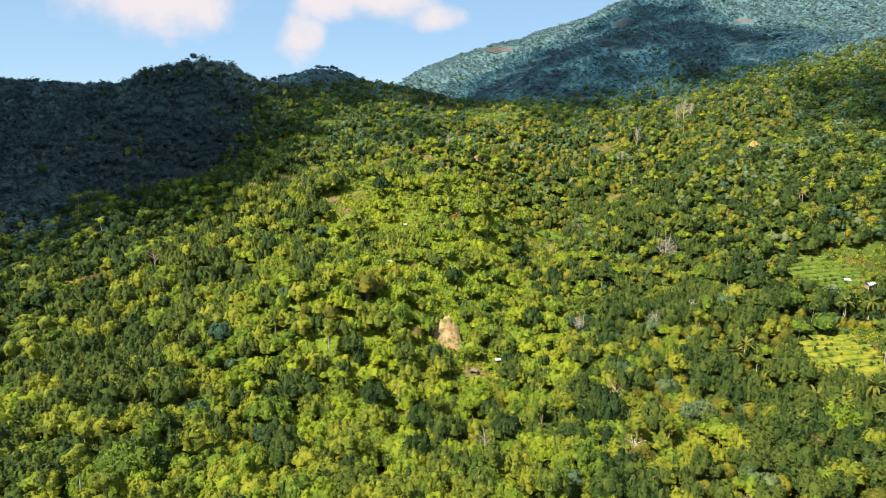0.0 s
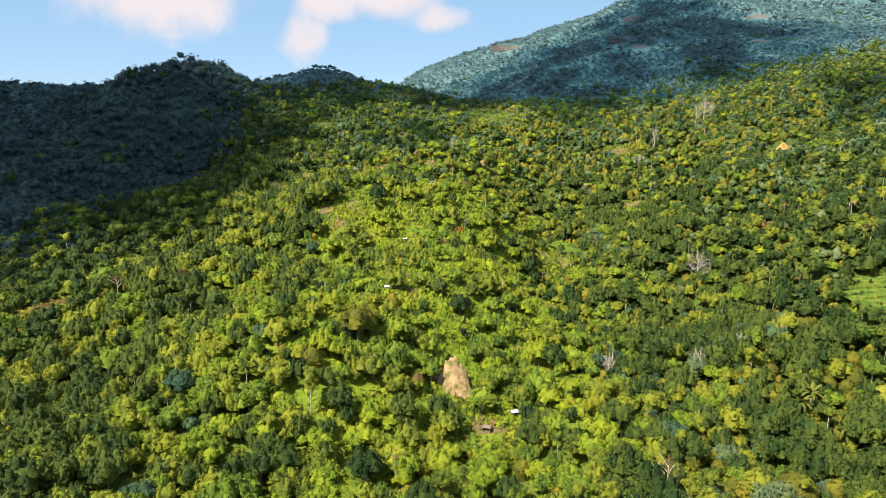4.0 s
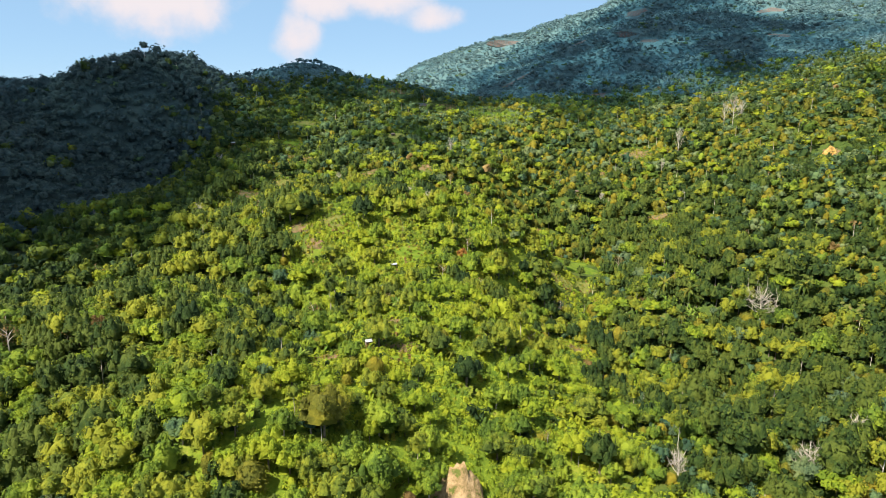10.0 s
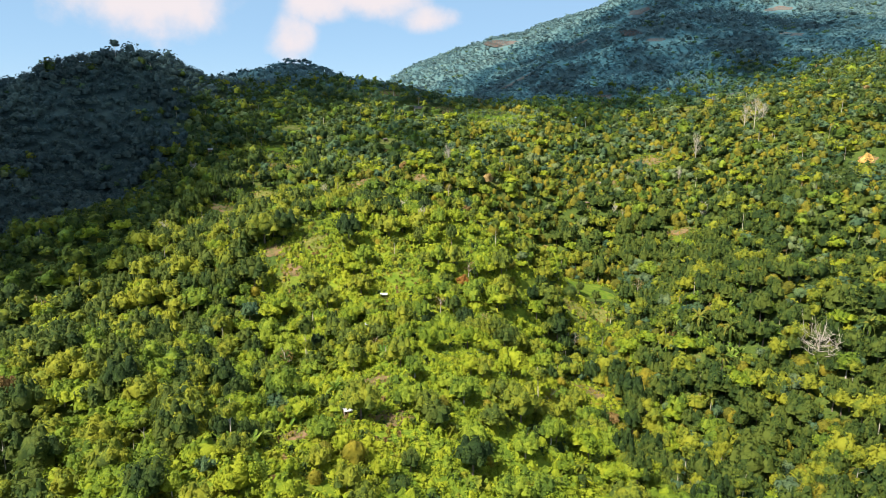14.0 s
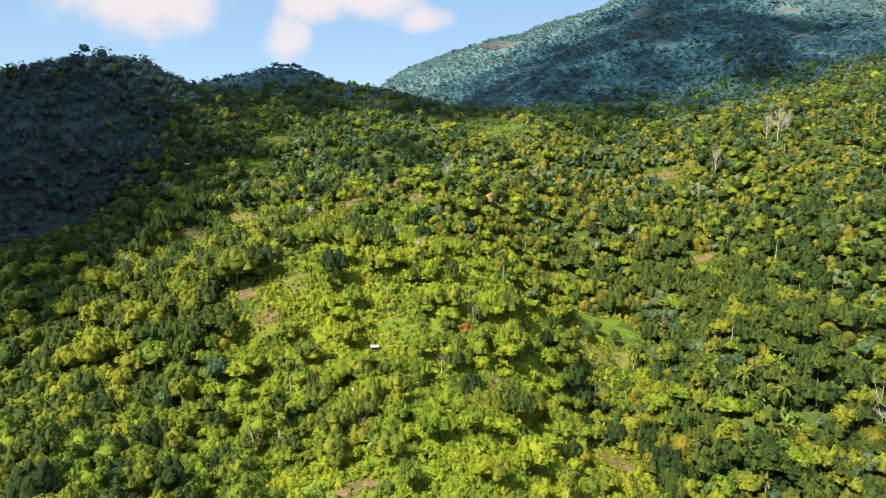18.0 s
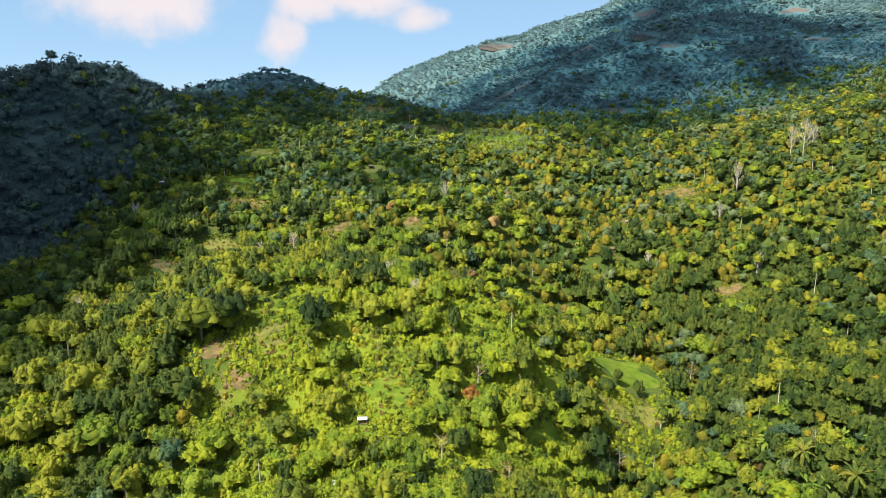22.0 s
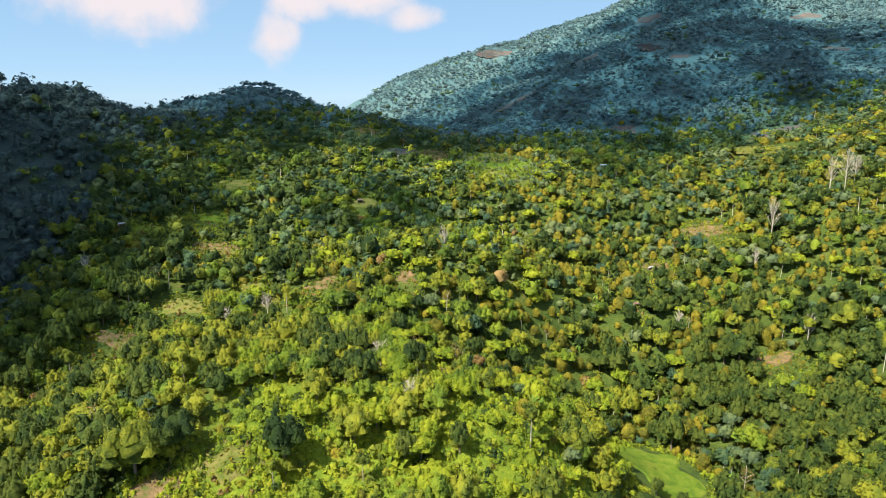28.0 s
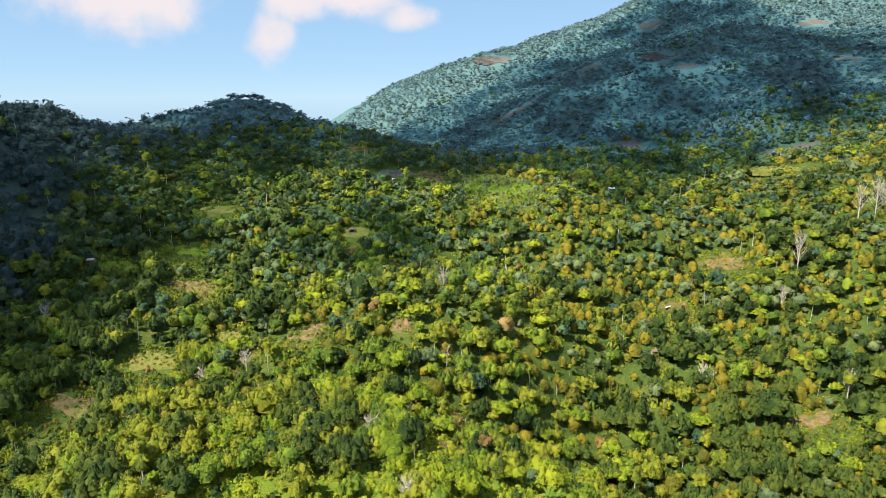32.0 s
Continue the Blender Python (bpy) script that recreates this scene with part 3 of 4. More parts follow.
def paddy(cx, cy, rx, ry, seed, material, label):
    """Stepped rice terraces that follow the slope."""
    r = np.random.RandomState(seed)
    steps = 7
    root = tagged(new("farm_terraces"), label, "terraces", kind="structure")
    root.location = (cx, cy, float(land(cx, cy)))
    for s in range(steps):
        y0, y1 = cy - ry + 2 * ry * s / steps, cy - ry + 2 * ry * (s + 1) / steps
        half = rx * math.sqrt(max(0.15, 1 - ((s + 0.5) / steps * 2 - 1) ** 2))
        t = np.linspace(-1, 1, 14)
        x = cx + half * t
        wob = 1.2 * np.sin(t * 5 + s) + r.normal(0, 0.3, 14)
        za = land(x, np.full(14, (y0 + y1) / 2))
        z = 0.35 * za + 0.65 * za.mean() + 0.9
        rows = [np.stack([x, y0 + wob - 1.0, z - 2.6], 1), np.stack([x, y0 + wob, z + 0.15], 1), np.stack([x, y0 + wob + 0.5, z], 1), np.stack([x, y1 + wob + 1.0, z + 0.05], 1), np.stack([x, y1 + wob + 1.2, z - 3], 1)]
        v = np.concatenate(rows) - np.array(root.location)
        i = (np.arange(4)[:, None] * 14 + np.arange(13)[None]).ravel()
        ob = new("terrace", mesh_from("terrace", v, 4, material, False, np.stack([i, i + 1, i + 15, i + 14], 1)))
        ob.parent = root
        m = int(half * 1.1)  # weeds along the bank
        k = r.randint(0, 14, m)
        at = np.stack([x[k] + r.uniform(-1, 1, m), y0 + wob[k] + np.where(r.uniform(0, 1, m) < 0.6, 0.0, r.uniform(0, 3, m)), z[k]], 1) - np.array(root.location)
        s = r.uniform(0.35, 0.9, (m, 1)) * np.ones(3)
        w_, f = planted([bush(90 + j, 4, 1, 9, 0.45) for j in range(3)], at, s, r.uniform(0, 6.28, m), r)
        # Weeds of far terraces use the grey leaf with haze in its colour.
        new("bank_weeds", mesh_from("bank_weeds", w_, 3, LEAF["grey" if cy > 900 else "mid" if s_odd(k) else "dark"], True, f)).parent = root


GREEN_RICE = soil_material("green_rice", [(0.38, (0.04, 0.08, 0.012)), (0.5, (0.075, 0.112, 0.014)), (0.64, (0.12, 0.13, 0.025))], 0.3, 0.3)
paddy(*PADDY[0], 1, RICE, "yellow-green stepped rice terraces with grassy banks")
paddy(*PADDY[1], 2, GREEN_RICE, "green stepped rice terraces with grassy banks")
for k, c in enumerate(STEPS):
    paddy(*c, 3 + k, (HAZED_SOIL, HAZED_SOIL, RED_SOIL, STRAW_SOIL, RED_SOIL, STRAW_SOIL)[k], "terraced field with bare banks on the hillside")


# ---------------------------------------------------------------- forest plan
def step_up(v, a, b):
    t = np.clip((v - a) / (b - a), 0, 1)
    return t * t * (3 - 2 * t)


def brush(x, y):
    """How far low bright scrub takes the place of trees: the crest of the middle spur."""
    m = np.exp(-(((x + 8 + 0.10 * (y - 420)) / 66) ** 4) - ((y - 400) / 165) ** 4)
    return np.clip(m * (0.95 + 0.35 * wave(x, y, 70, 21)), 0, 1)


def reach_of(p):
    """How near the flight comes to each place while it is in view ahead, in metres."""
    return np.maximum(np.maximum(175, 1.8 * np.abs(p[:, 0])), 1.05 * (p[:, 1] - 351))


KINDS = ["broad", "shade", "lime", "clove", "slim", "bare", "rust", "teal", "blue", "grey", "fresh", "sage"]


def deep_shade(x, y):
    """The western hill, where bluish haze is painted into the forest's colour."""
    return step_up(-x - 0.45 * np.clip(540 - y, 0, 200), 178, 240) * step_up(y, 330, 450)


def kinds_at(p):
    """Which kind of tree stands at each place."""
    x, y = p[:, 0], p[:, 1]
    west = step_up(-x, 60, 150)
    north = step_up(y, 520, 640) * step_up(x, -190, -110) * (1 - step_up(y, 860, 960))
    east = step_up(x, 35, 100) * (1 - 0.6 * north)
    patch_ = wave(x, y, 75, 31)
    crest = brush(x, y)
    shade_hill = deep_shade(x, y)
    # From here on the mix turns to foliage with haze in its colour.
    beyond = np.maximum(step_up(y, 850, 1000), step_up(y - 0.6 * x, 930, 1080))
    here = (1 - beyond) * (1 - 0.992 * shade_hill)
    spur = np.exp(-(((x - 74) / 45) ** 4) - ((y - 795) / 42) ** 4)  # the lit farming spur
    orchard = np.exp(-(((x - 250) / 52) ** 4) - ((y - 655) / 45) ** 4)
    # Teal and sage take over with distance, standing in for haze.
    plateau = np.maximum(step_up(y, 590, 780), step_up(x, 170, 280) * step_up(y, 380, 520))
    w = np.stack([
        (0.8 + 0.4 * patch_ + 0.3 * west) * (1 - 0.3 * east) * (1 - 0.6 * plateau) * here,  # broad
        (0.42 + 1.5 * west + 1.0 * east + 1.5 * step_up(x, 80, 130) * (1 - plateau) - 0.3 * patch_ + 0.25 * north) * (1 - 0.75 * crest) * here,  # shade
        (0.6 * (1 - 0.7 * west) * (1 - 0.85 * east) * (1 - 0.4 * north) + 0.2 * patch_ + 0.7 * crest + 1.0 * spur) * here,  # lime
        (0.12 + 1.3 * north * (1 - 0.75 * step_up(y, 620, 740) * step_up(-x, -90, 10)) + 2.6 * spur + 3.0 * orchard + 0.9 * step_up(x, 30, 90) * north + 1.15 * east * (1 - 0.6 * step_up(x, 170, 280)) + 0.25 * wave(x, y, 110, 32)) * here * (1 - 0.6 * west),  # clove
        (0.15 + 0.10 * east + 0.10 * north) * here,  # slim
        0.045 * here,
        0.012 * here,
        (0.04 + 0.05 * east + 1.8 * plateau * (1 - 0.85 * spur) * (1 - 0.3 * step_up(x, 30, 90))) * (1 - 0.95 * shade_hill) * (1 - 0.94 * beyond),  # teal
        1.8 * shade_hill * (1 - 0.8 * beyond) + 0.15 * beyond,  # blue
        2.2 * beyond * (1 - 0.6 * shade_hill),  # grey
        (0.5 + 0.1 * west - 0.2 * patch_ + 0.3 * crest) * (1 - 0.45 * east) * here * (1 - 0.5 * plateau),  # fresh
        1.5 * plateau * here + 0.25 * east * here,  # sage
    ], 1).clip(1e-5, None)
    w = w * np.exp(np.stack([0.95 * wave(x, y, 34 + 5 * (k % 4), 60 + k) for k in range(len(KINDS))], 1))  # trees of a kind stand in groves
    w = np.cumsum(w / w.sum(1, keepdims=True), 1)
    return (rng.uniform(0, 1, (len(p), 1)) > w).sum(1).clip(0, len(KINDS) - 1)


def dome(rng, height, radius, core, tufts, size):
    """A clove tree: a rounded cone, leafy almost to the ground."""
    f = rng.uniform(0, 1, tufts) ** 0.8
    a = rng.uniform(0, 2 * np.pi, tufts)
    ripple = 1 + 0.13 * np.sin(3 * a + 5 * f) + 0.08 * np.sin(7 * a - 11 * f)
    rr = radius * np.sqrt(np.maximum(0, 1 - f**2.6)) * rng.uniform(0.86, 1.06, tufts) * ripple
    p = np.stack([rr * np.cos(a), rr * np.sin(a), 0.6 + f * (height - 0.6)], 1)
    d = np.stack([np.cos(a), np.sin(a), 0.2 + 1.2 * f], 1)
    return merged(lump(rng, (0, 0, height * 0.42), (radius * 0.84, radius * 0.84, height * 0.52), *core, 0.09), leaflets(p, d, size, rng))


# height, spread, foot of the crown, clumps of each kind of crown
SHAPE = {
    "broad": (8.6, 4.1, 2.0, 11), "shade": (9.6, 4.2, 2.2, 12), "lime": (6.6, 4.0, 1.8, 10), "clove": (4.8, 2.6, 0.6, 1), "slim": (12.0, 2.5, 7.0, 6), "bare": (9.0, 2.6, 3.5, 4),
    "rust": (7.5, 2.8, 2.2, 7), "teal": (7.4, 3.1, 1.8, 9), "blue": (9.4, 4.1, 2.0, 11), "grey": (7.4, 3.5, 1.4, 9), "fresh": (8.0, 3.9, 1.7, 11), "sage": (6.8, 3.2, 1.5, 9),
}
# inner mass, clump mass, share of clumps, tufts and their size
DETAIL = {"near": ((6, 2), (5, 1), 1.0, 460, 0.33), "close": ((6, 2), (5, 1), 0.8, 260, 0.43), "mid": ((6, 2), (4, 1), 0.45, 112, 0.60), "far": ((6, 2), None, 0.5, 60, 0.86), "remote": ((5, 2), None, 0.4, 28, 1.2)}


def make_crowns(kind, detail, count, grow=1.0):
    """grow: by how much the crown will be enlarged, so that its leaves keep their size."""
    core, knob, share, tufts, size = DETAIL[detail]
    tufts, size = int(tufts * grow**2), size / grow
    tall, wide, foot, clumps = SHAPE[kind]
    out = []
    for k in range(count):
        r = np.random.RandomState(100 * KINDS.index(kind) + k + {"near": 0, "close": 10, "mid": 20, "far": 40, "remote": 60}[detail])
        h, w = tall * r.uniform(0.88, 1.12), wide * r.uniform(0.9, 1.12)
        if kind == "clove":
            v = dome(r, h, w, (7, 3) if detail in ("near", "close") else (6, 2), max(6, int(tufts * 0.7)), size * 0.85)
        elif kind == "bare":
            d = unit(r.normal(0, 1, (max(8, tufts // 6), 3)))
            v = leaflets((0, 0, 6.2) + d * (2.6, 2.6, 2.7) * r.uniform(0.6, 1, (len(d), 1)), d, size * 1.2, r)
        elif kind == "lime" and k % 2:
            v = billows(r, h, w * 1.08, foot + 1.2, clumps, core, knob, tufts, size, 0.5)
        else:
            v = billows(r, h, w, foot, max(3, int(clumps * share)), core, knob, tufts, size, 1.0 if kind == "shade" else 0.82)
        out.append(v)
    return out


def make_trunk(kind, k, sides=5):
    r = np.random.RandomState(700 + 10 * KINDS.index(kind) + k)
    top = {"broad": 6.0, "shade": 6.6, "lime": 4.6, "clove": 4.5, "slim": 10.5, "bare": 7.5, "rust": 5.5, "teal": 5.0, "blue": 6.0, "grey": 5.0, "fresh": 5.8, "sage": 5.0}[kind]
    thick = {"broad": 0.2, "shade": 0.25, "lime": 0.16, "clove": 0.11, "slim": 0.12, "bare": 0.15, "rust": 0.15, "teal": 0.16, "blue": 0.22, "grey": 0.18, "fresh": 0.2, "sage": 0.15}[kind]
    bend = r.normal(0, 0.25, 2)
    out = [tube([(0, 0, -0.8), (bend[0] * 0.4, bend[1] * 0.4, top * 0.45), (bend[0], bend[1], top)], [thick * 1.25, thick, thick * 0.4], sides)]
    if sides > 3:
        for j in range(6 if kind == "bare" else 3):
            a, f = j * 2.2 + r.uniform(0, 1), r.uniform(0.45, 0.85)
            ln = top * r.uniform(0.25, 0.42) * (0.55 if kind in ("clove", "slim") else 1)
            s = np.array([bend[0] * f, bend[1] * f, top * f])
            e = s + ln * np.array([np.cos(a) * 0.75, np.sin(a) * 0.75, 0.65])
            out.append(tube([s, (s + e) / 2 + (0, 0, 0.12), e], [thick * 0.55, thick * 0.38, thick * 0.12], 4))
    return loose(np.concatenate(out))


LOOK = {
    "broad": ("mid", BARK, "broadleaf_tree", "green broadleaf tree with a rounded leafy crown"),
    "shade": ("dark", BARK, "shade_tree", "dark green tree with a dense billowing crown"),
    "lime": ("lime", BARK, "spreading_tree", "bright yellow-green spreading tree with layered foliage"),
    "clove": ("gold", PALE_BARK, "clove_tree", "small yellow-green pointed orchard tree"),
    "slim": ("mid", PALE_BARK, "slender_tree", "tall slender tree with a pale bare trunk"),
    "bare": ("rust", PALE_BARK, "bare_tree", "half-bare tree with pale branches and few brown leaves"),
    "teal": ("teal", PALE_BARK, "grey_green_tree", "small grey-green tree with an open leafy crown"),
    "sage": ("sage", PALE_BARK, "sage_haze_tree", "pale sage-green tree with a small rounded crown"),
    "blue": ("blue", BARK, "blue_haze_tree", "dusky blue-green forest tree with a dense crown"),
    "grey": ("grey", PALE_BARK, "grey_haze_tree", "grey-green upland tree with a loose crown"),
    "fresh": ("fresh", PALE_BARK, "fresh_green_tree", "fresh green tree with a full rounded crown"),
    "rust": ("rust", BARK, "russet_tree", "tree with orange-brown withered foliage"),
}

p = scatter(-900, 1150, 115, 1000, 5.2)
p = p[seen(p) & clear_of(p)]
b_ = brush(p[:, 0], p[:, 1])
p = p[rng.uniform(0, 1, len(p)) > 0.76 * b_]
near = p[reach_of(p) < 290]
rest_ = scatter(-900, 1150, 115, 1000, 5.7)
rest_ = rest_[seen(rest_) & clear_of(rest_) & (reach_of(rest_) >= 290)]
mid, far_a, far_c = (rest_[(reach_of(rest_) >= lo) & (reach_of(rest_) < hi)] for lo, hi in ((0, 430), (430, 640), (640, 5000)))
far_b = scatter(-500, 1500, 1000, 1780, 7.6)
far_b = far_b[seen(far_b) & clear_of(far_b) & (far_b[:, 0] > -420 + 0.55 * (far_b[:, 1] - 1000))]
HANDMADE = 230  # single trees of each kind, those nearest to the flight


def sizes_for(m, spread=0.32):
    s = 0.9 * np.exp(rng.normal(0, spread, m)).clip(0.5, 1.45) * np.where(rng.uniform(0, 1, m) < 0.08, 1.3, 1.0)
    return np.stack([s * rng.uniform(0.9, 1.12, m), s * rng.uniform(0.9, 1.12, m), s * rng.uniform(0.85, 1.15, m)], 1)


def grove(q, detail, trunks):
    """Joined woods, one object for each kind of tree."""
    k = kinds_at(q)
    for i, kind in enumerate(KINDS):
        r = q[k == i]
        if not len(r):
            continue
        leaf, bark, name, label = LOOK[kind]
        pl = np.c_[r, land(r[:, 0], r[:, 1]) - 0.3]
        s, turn = sizes_for(len(r)), rng.uniform(0, 2 * np.pi, len(r))
        if detail in ("far", "remote"):
            s *= np.where(r[:, 1:2] > 1000, (1.15, 1.15, 0.72), (1.08, 1.08, 0.95))
        v, f = planted(make_crowns(kind, detail, 6), pl, s, turn, rng)
        tagged(new("woods", mesh_from("woods", v, 3, LEAF[leaf], True, f)), "far hillside woods, " + label.split(" with")[0], "woods", kind="stuff")
        if trunks and kind in (("slim", "bare", "clove") if detail == "mid" else ("slim", "bare")):
            v, f = planted([make_trunk(kind, 0, 3)], pl, s, turn, rng)
            tagged(new("tree_stems", mesh_from("tree_stems", v, 4, bark, False, f)), "stems of the hillside woods", "woods", kind="stuff")


behind = scatter(-430, 430, -190, 420, 6.2)  # the slope under and beside the start of the flight
behind = behind[~(seen(behind) & (behind[:, 1] > 112))]
grove(behind, "remote", False)
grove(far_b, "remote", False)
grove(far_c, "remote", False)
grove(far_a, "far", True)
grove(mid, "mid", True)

k_near = kinds_at(near)
for i, kind in enumerate(KINDS):
    leaf, bark, name, label = LOOK[kind]
    r = near[k_near == i]
    order = np.argsort(np.abs(r[:, 0]) + np.abs(r[:, 1] - 380) * 0.2)
    r = r[order]
    crowns = [mesh_from("crown", v, 3, LEAF[leaf], True, f) for v, f in make_crowns(kind, "near", 6)]
    stems = [mesh_from("trunk", make_trunk(kind, k)[0], 4, bark) for k in range(6)]
    single, rest = r[:HANDMADE], r[HANDMADE:]
    s = sizes_for(len(single))
    for j, (x, y) in enumerate(single):
        root = tagged(new(name), label, "tree", group="hillside trees")
        root.matrix_world = Matrix.LocRotScale((x, y, float(land(x, y)) - 0.3), Euler((0, 0, rng.uniform(0, 6.28))), Vector(s[j]))
        for part_name, mesh in (("trunk", stems[j % 6]), ("crown", crowns[j % 6])):
            new(part_name, mesh).parent = root
    if len(rest):
        pl = np.c_[rest, land(rest[:, 0], rest[:, 1]) - 0.3]
        s, turn = sizes_for(len(rest)), rng.uniform(0, 2 * np.pi, len(rest))
        v, f = planted(make_crowns(kind, "close", 6), pl, s, turn, rng)
        tagged(new("woods", mesh_from("woods", v, 3, LEAF[leaf], True, f)), "hillside woods, " + label.split(" with")[0], "woods", kind="stuff")
        v, f = planted([make_trunk(kind, 1, 3)], pl, s, turn, rng)
        tagged(new("tree_stems", mesh_from("tree_stems", v, 4, bark, False, f)), "stems of the hillside woods", "woods", kind="stuff")

# scrub: low bright bushes over the crest and between the trees
q = scatter(-130, 130, 190, 600, 2.3)
q = q[off_turf(q) & (clear_of(q, 0.45) | (rng.uniform(0, 1, len(q)) < 0.3))]
bb = brush(q[:, 0], q[:, 1])
q = q[rng.uniform(0, 1, len(q)) < np.maximum(0.92 * bb, 0.8 * ~clear_of(q, 1.25))]
pl = np.c_[q, land(q[:, 0], q[:, 1])]
hue = wave(q[:, 0], q[:, 1], 45, 41) + rng.normal(0, 0.5, len(q))
for leaf, m, label in (("lime", hue < 0.45, "bright lime-green scrub on the crest"), ("fresh", (hue >= 0.45) & (hue < 0.9), "fresh green scrub on the crest"), ("mid", (hue >= 0.9) & (hue < 1.3), "green scrub on the crest"), ("gold", hue >= 1.3, "yellowish scrub on the crest")):
    v, f = planted([bush(s, 6, 1, 34, 0.36) for s in range(6)], pl[m], sizes_for(m.sum(), 0.38) * 1.25, rng.uniform(0, 6.28, m.sum()), rng)
    tagged(new("scrub", mesh_from("scrub", v, 3, LEAF[leaf], True, f)), label, "scrub", kind="stuff")
# young growth that fills the gaps on the eastern slope
q = scatter(62, 250, 225, 600, 5.0)
q = q[clear_of(q) & (rng.uniform(0, 1, len(q)) < 0.55)]
part_ = rng.randint(0, 4, len(q))
for k, (leaf, label) in enumerate((("mid", "young green trees on the slope"), ("teal", "young grey-green trees on the slope"), ("gold", "young yellow-green trees on the slope"), ("dark", "young dark green trees on the slope"))):
    m = part_ == k
    pl = np.c_[q[m], land(q[m, 0], q[m, 1]) - 0.2]
    v, f = planted(make_crowns("teal" if k < 2 else "clove", "mid", 5), pl, sizes_for(m.sum(), 0.25) * 0.72, rng.uniform(0, 6.28, m.sum()), rng)
    tagged(new("saplings", mesh_from("saplings", v, 3, LEAF[leaf], True, f)), label, "saplings", kind="stuff")

# small tufts that break up the bare and grassy clearings
q = scatter(-210, 240, 190, 740, 1.7)
q = q[off_turf(q) & ~clear_of(q, 0.75) & (rng.uniform(0, 1, len(q)) < 0.62)]
pl, part_ = np.c_[q, lie(q[:, 0], q[:, 1]) + 0.35], rng.randint(0, 3, len(q))
for k, leaf in enumerate(("mid", "gold", "rust")):
    m = (part_ == k) & ((leaf != "rust") | (rng.uniform(0, 1, len(q)) < 0.6))
    v, f = planted([bush(s + 70, 4, 1, 9, 0.4) for s in range(4)], pl[m], sizes_for(m.sum(), 0.45) * 0.72, rng.uniform(0, 6.28, m.sum()), rng)
    tagged(new("tufts", mesh_from("tufts", v, 3, LEAF[leaf], False, f)), "small tufts of grass and weeds on the clearings", "tufts", kind="stuff")

# low growth on the lit farming spur and dry brush on the old landslip
for box_, step_, leaves_, keep, label in (((12, 100, 776, 848), 3.0, ("sage", "fresh"), 0.5, "low yellow-green crops on the farmed spur"), ((-206, -164, 332, 364), 2.0, ("rust", "gold"), 0.6, "dry brown brush on the slope")):
    q = scatter(*box_, step_)
    mx, my = (box_[0] + box_[1]) / 2, (box_[2] + box_[3]) / 2
    q = q[(((q[:, 0] - mx) / (box_[1] - mx)) ** 2 + ((q[:, 1] - my) / (box_[3] - my)) ** 2 < 1) & (rng.uniform(0, 1, len(q)) < keep)]
    pl, part_ = np.c_[q, lie(q[:, 0], q[:, 1]) + 0.3], rng.randint(0, 2, len(q))
    for k, leaf in enumerate(leaves_):
        m = part_ == k
        v, f = planted([bush(s + 30, 4, 1, 16, 0.45) for s in range(4)], pl[m], sizes_for(m.sum(), 0.35) * 1.5, rng.uniform(0, 6.28, m.sum()), rng)
        tagged(new("scrub", mesh_from("scrub", v, 3, LEAF[leaf], True, f)), label, "scrub", kind="stuff")
q = scatter(-240, 240, 190, 800, 2.1)
q = q[off_turf(q) & ~clear_of(q, 1.25) & clear_of(q, 0.45) & (rng.uniform(0, 1, len(q)) < 0.8)]
pl = np.c_[q, land(q[:, 0], q[:, 1])]
for leaf, m in (("mid", rng.uniform(0, 1, len(q)) < 0.5), ("lime", rng.uniform(0, 1, len(q)) < 0.35), ("dark", rng.uniform(0, 1, len(q)) < 0.2)):
    v, f = planted([bush(s + 50, 4, 1, 16, 0.38) for s in range(5)], pl[m], sizes_for(m.sum(), 0.35) * 1.15, rng.uniform(0, 6.28, m.sum()), rng)
    tagged(new("scrub", mesh_from("scrub", v, 3, LEAF[leaf], False, f)), "low green scrub at the edges of clearings", "scrub", kind="stuff")
q = scatter(-420, 420, 150, 820, 6.0)
q = q[seen(q) & off_turf(q) & (clear_of(q, 0.55) | (rng.uniform(0, 1, len(q)) < 0.25))]
q = q[rng.uniform(0, 1, len(q)) < np.where(clear_of(q, 1.3), 0.78, 1.0)]
pl = np.c_[q, land(q[:, 0], q[:, 1])]
# Off the crest mostly dark leaves, which put shade into gaps between crowns.
tint = rng.uniform(0, 1, len(q)) + np.where(np.abs(q[:, 0]) < 60, -0.2, 0.22)
# Far and western undergrowth takes the leaf colours with haze painted in.
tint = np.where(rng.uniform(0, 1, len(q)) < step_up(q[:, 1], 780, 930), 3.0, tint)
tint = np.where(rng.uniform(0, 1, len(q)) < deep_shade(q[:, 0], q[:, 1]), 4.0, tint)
for leaf, m, label in (("mid", (tint > 0.1) & (tint < 0.5), "green undergrowth between the trees"), ("lime", tint <= 0.1, "bright undergrowth between the trees"), ("dark", (tint >= 0.5) & (tint < 1.14), "undergrowth darkened for the shade between the trees"), ("gold", (tint >= 1.14) & (tint < 2), "yellowish undergrowth between the trees"), ("grey", tint == 3, "haze-tinted far undergrowth between the trees"), ("blue", tint == 4, "haze-tinted hill undergrowth between the trees")):
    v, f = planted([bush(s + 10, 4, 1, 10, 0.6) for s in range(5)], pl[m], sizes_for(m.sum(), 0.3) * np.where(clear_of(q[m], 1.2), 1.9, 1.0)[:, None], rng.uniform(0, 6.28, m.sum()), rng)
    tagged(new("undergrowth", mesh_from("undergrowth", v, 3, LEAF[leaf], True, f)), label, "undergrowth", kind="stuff")

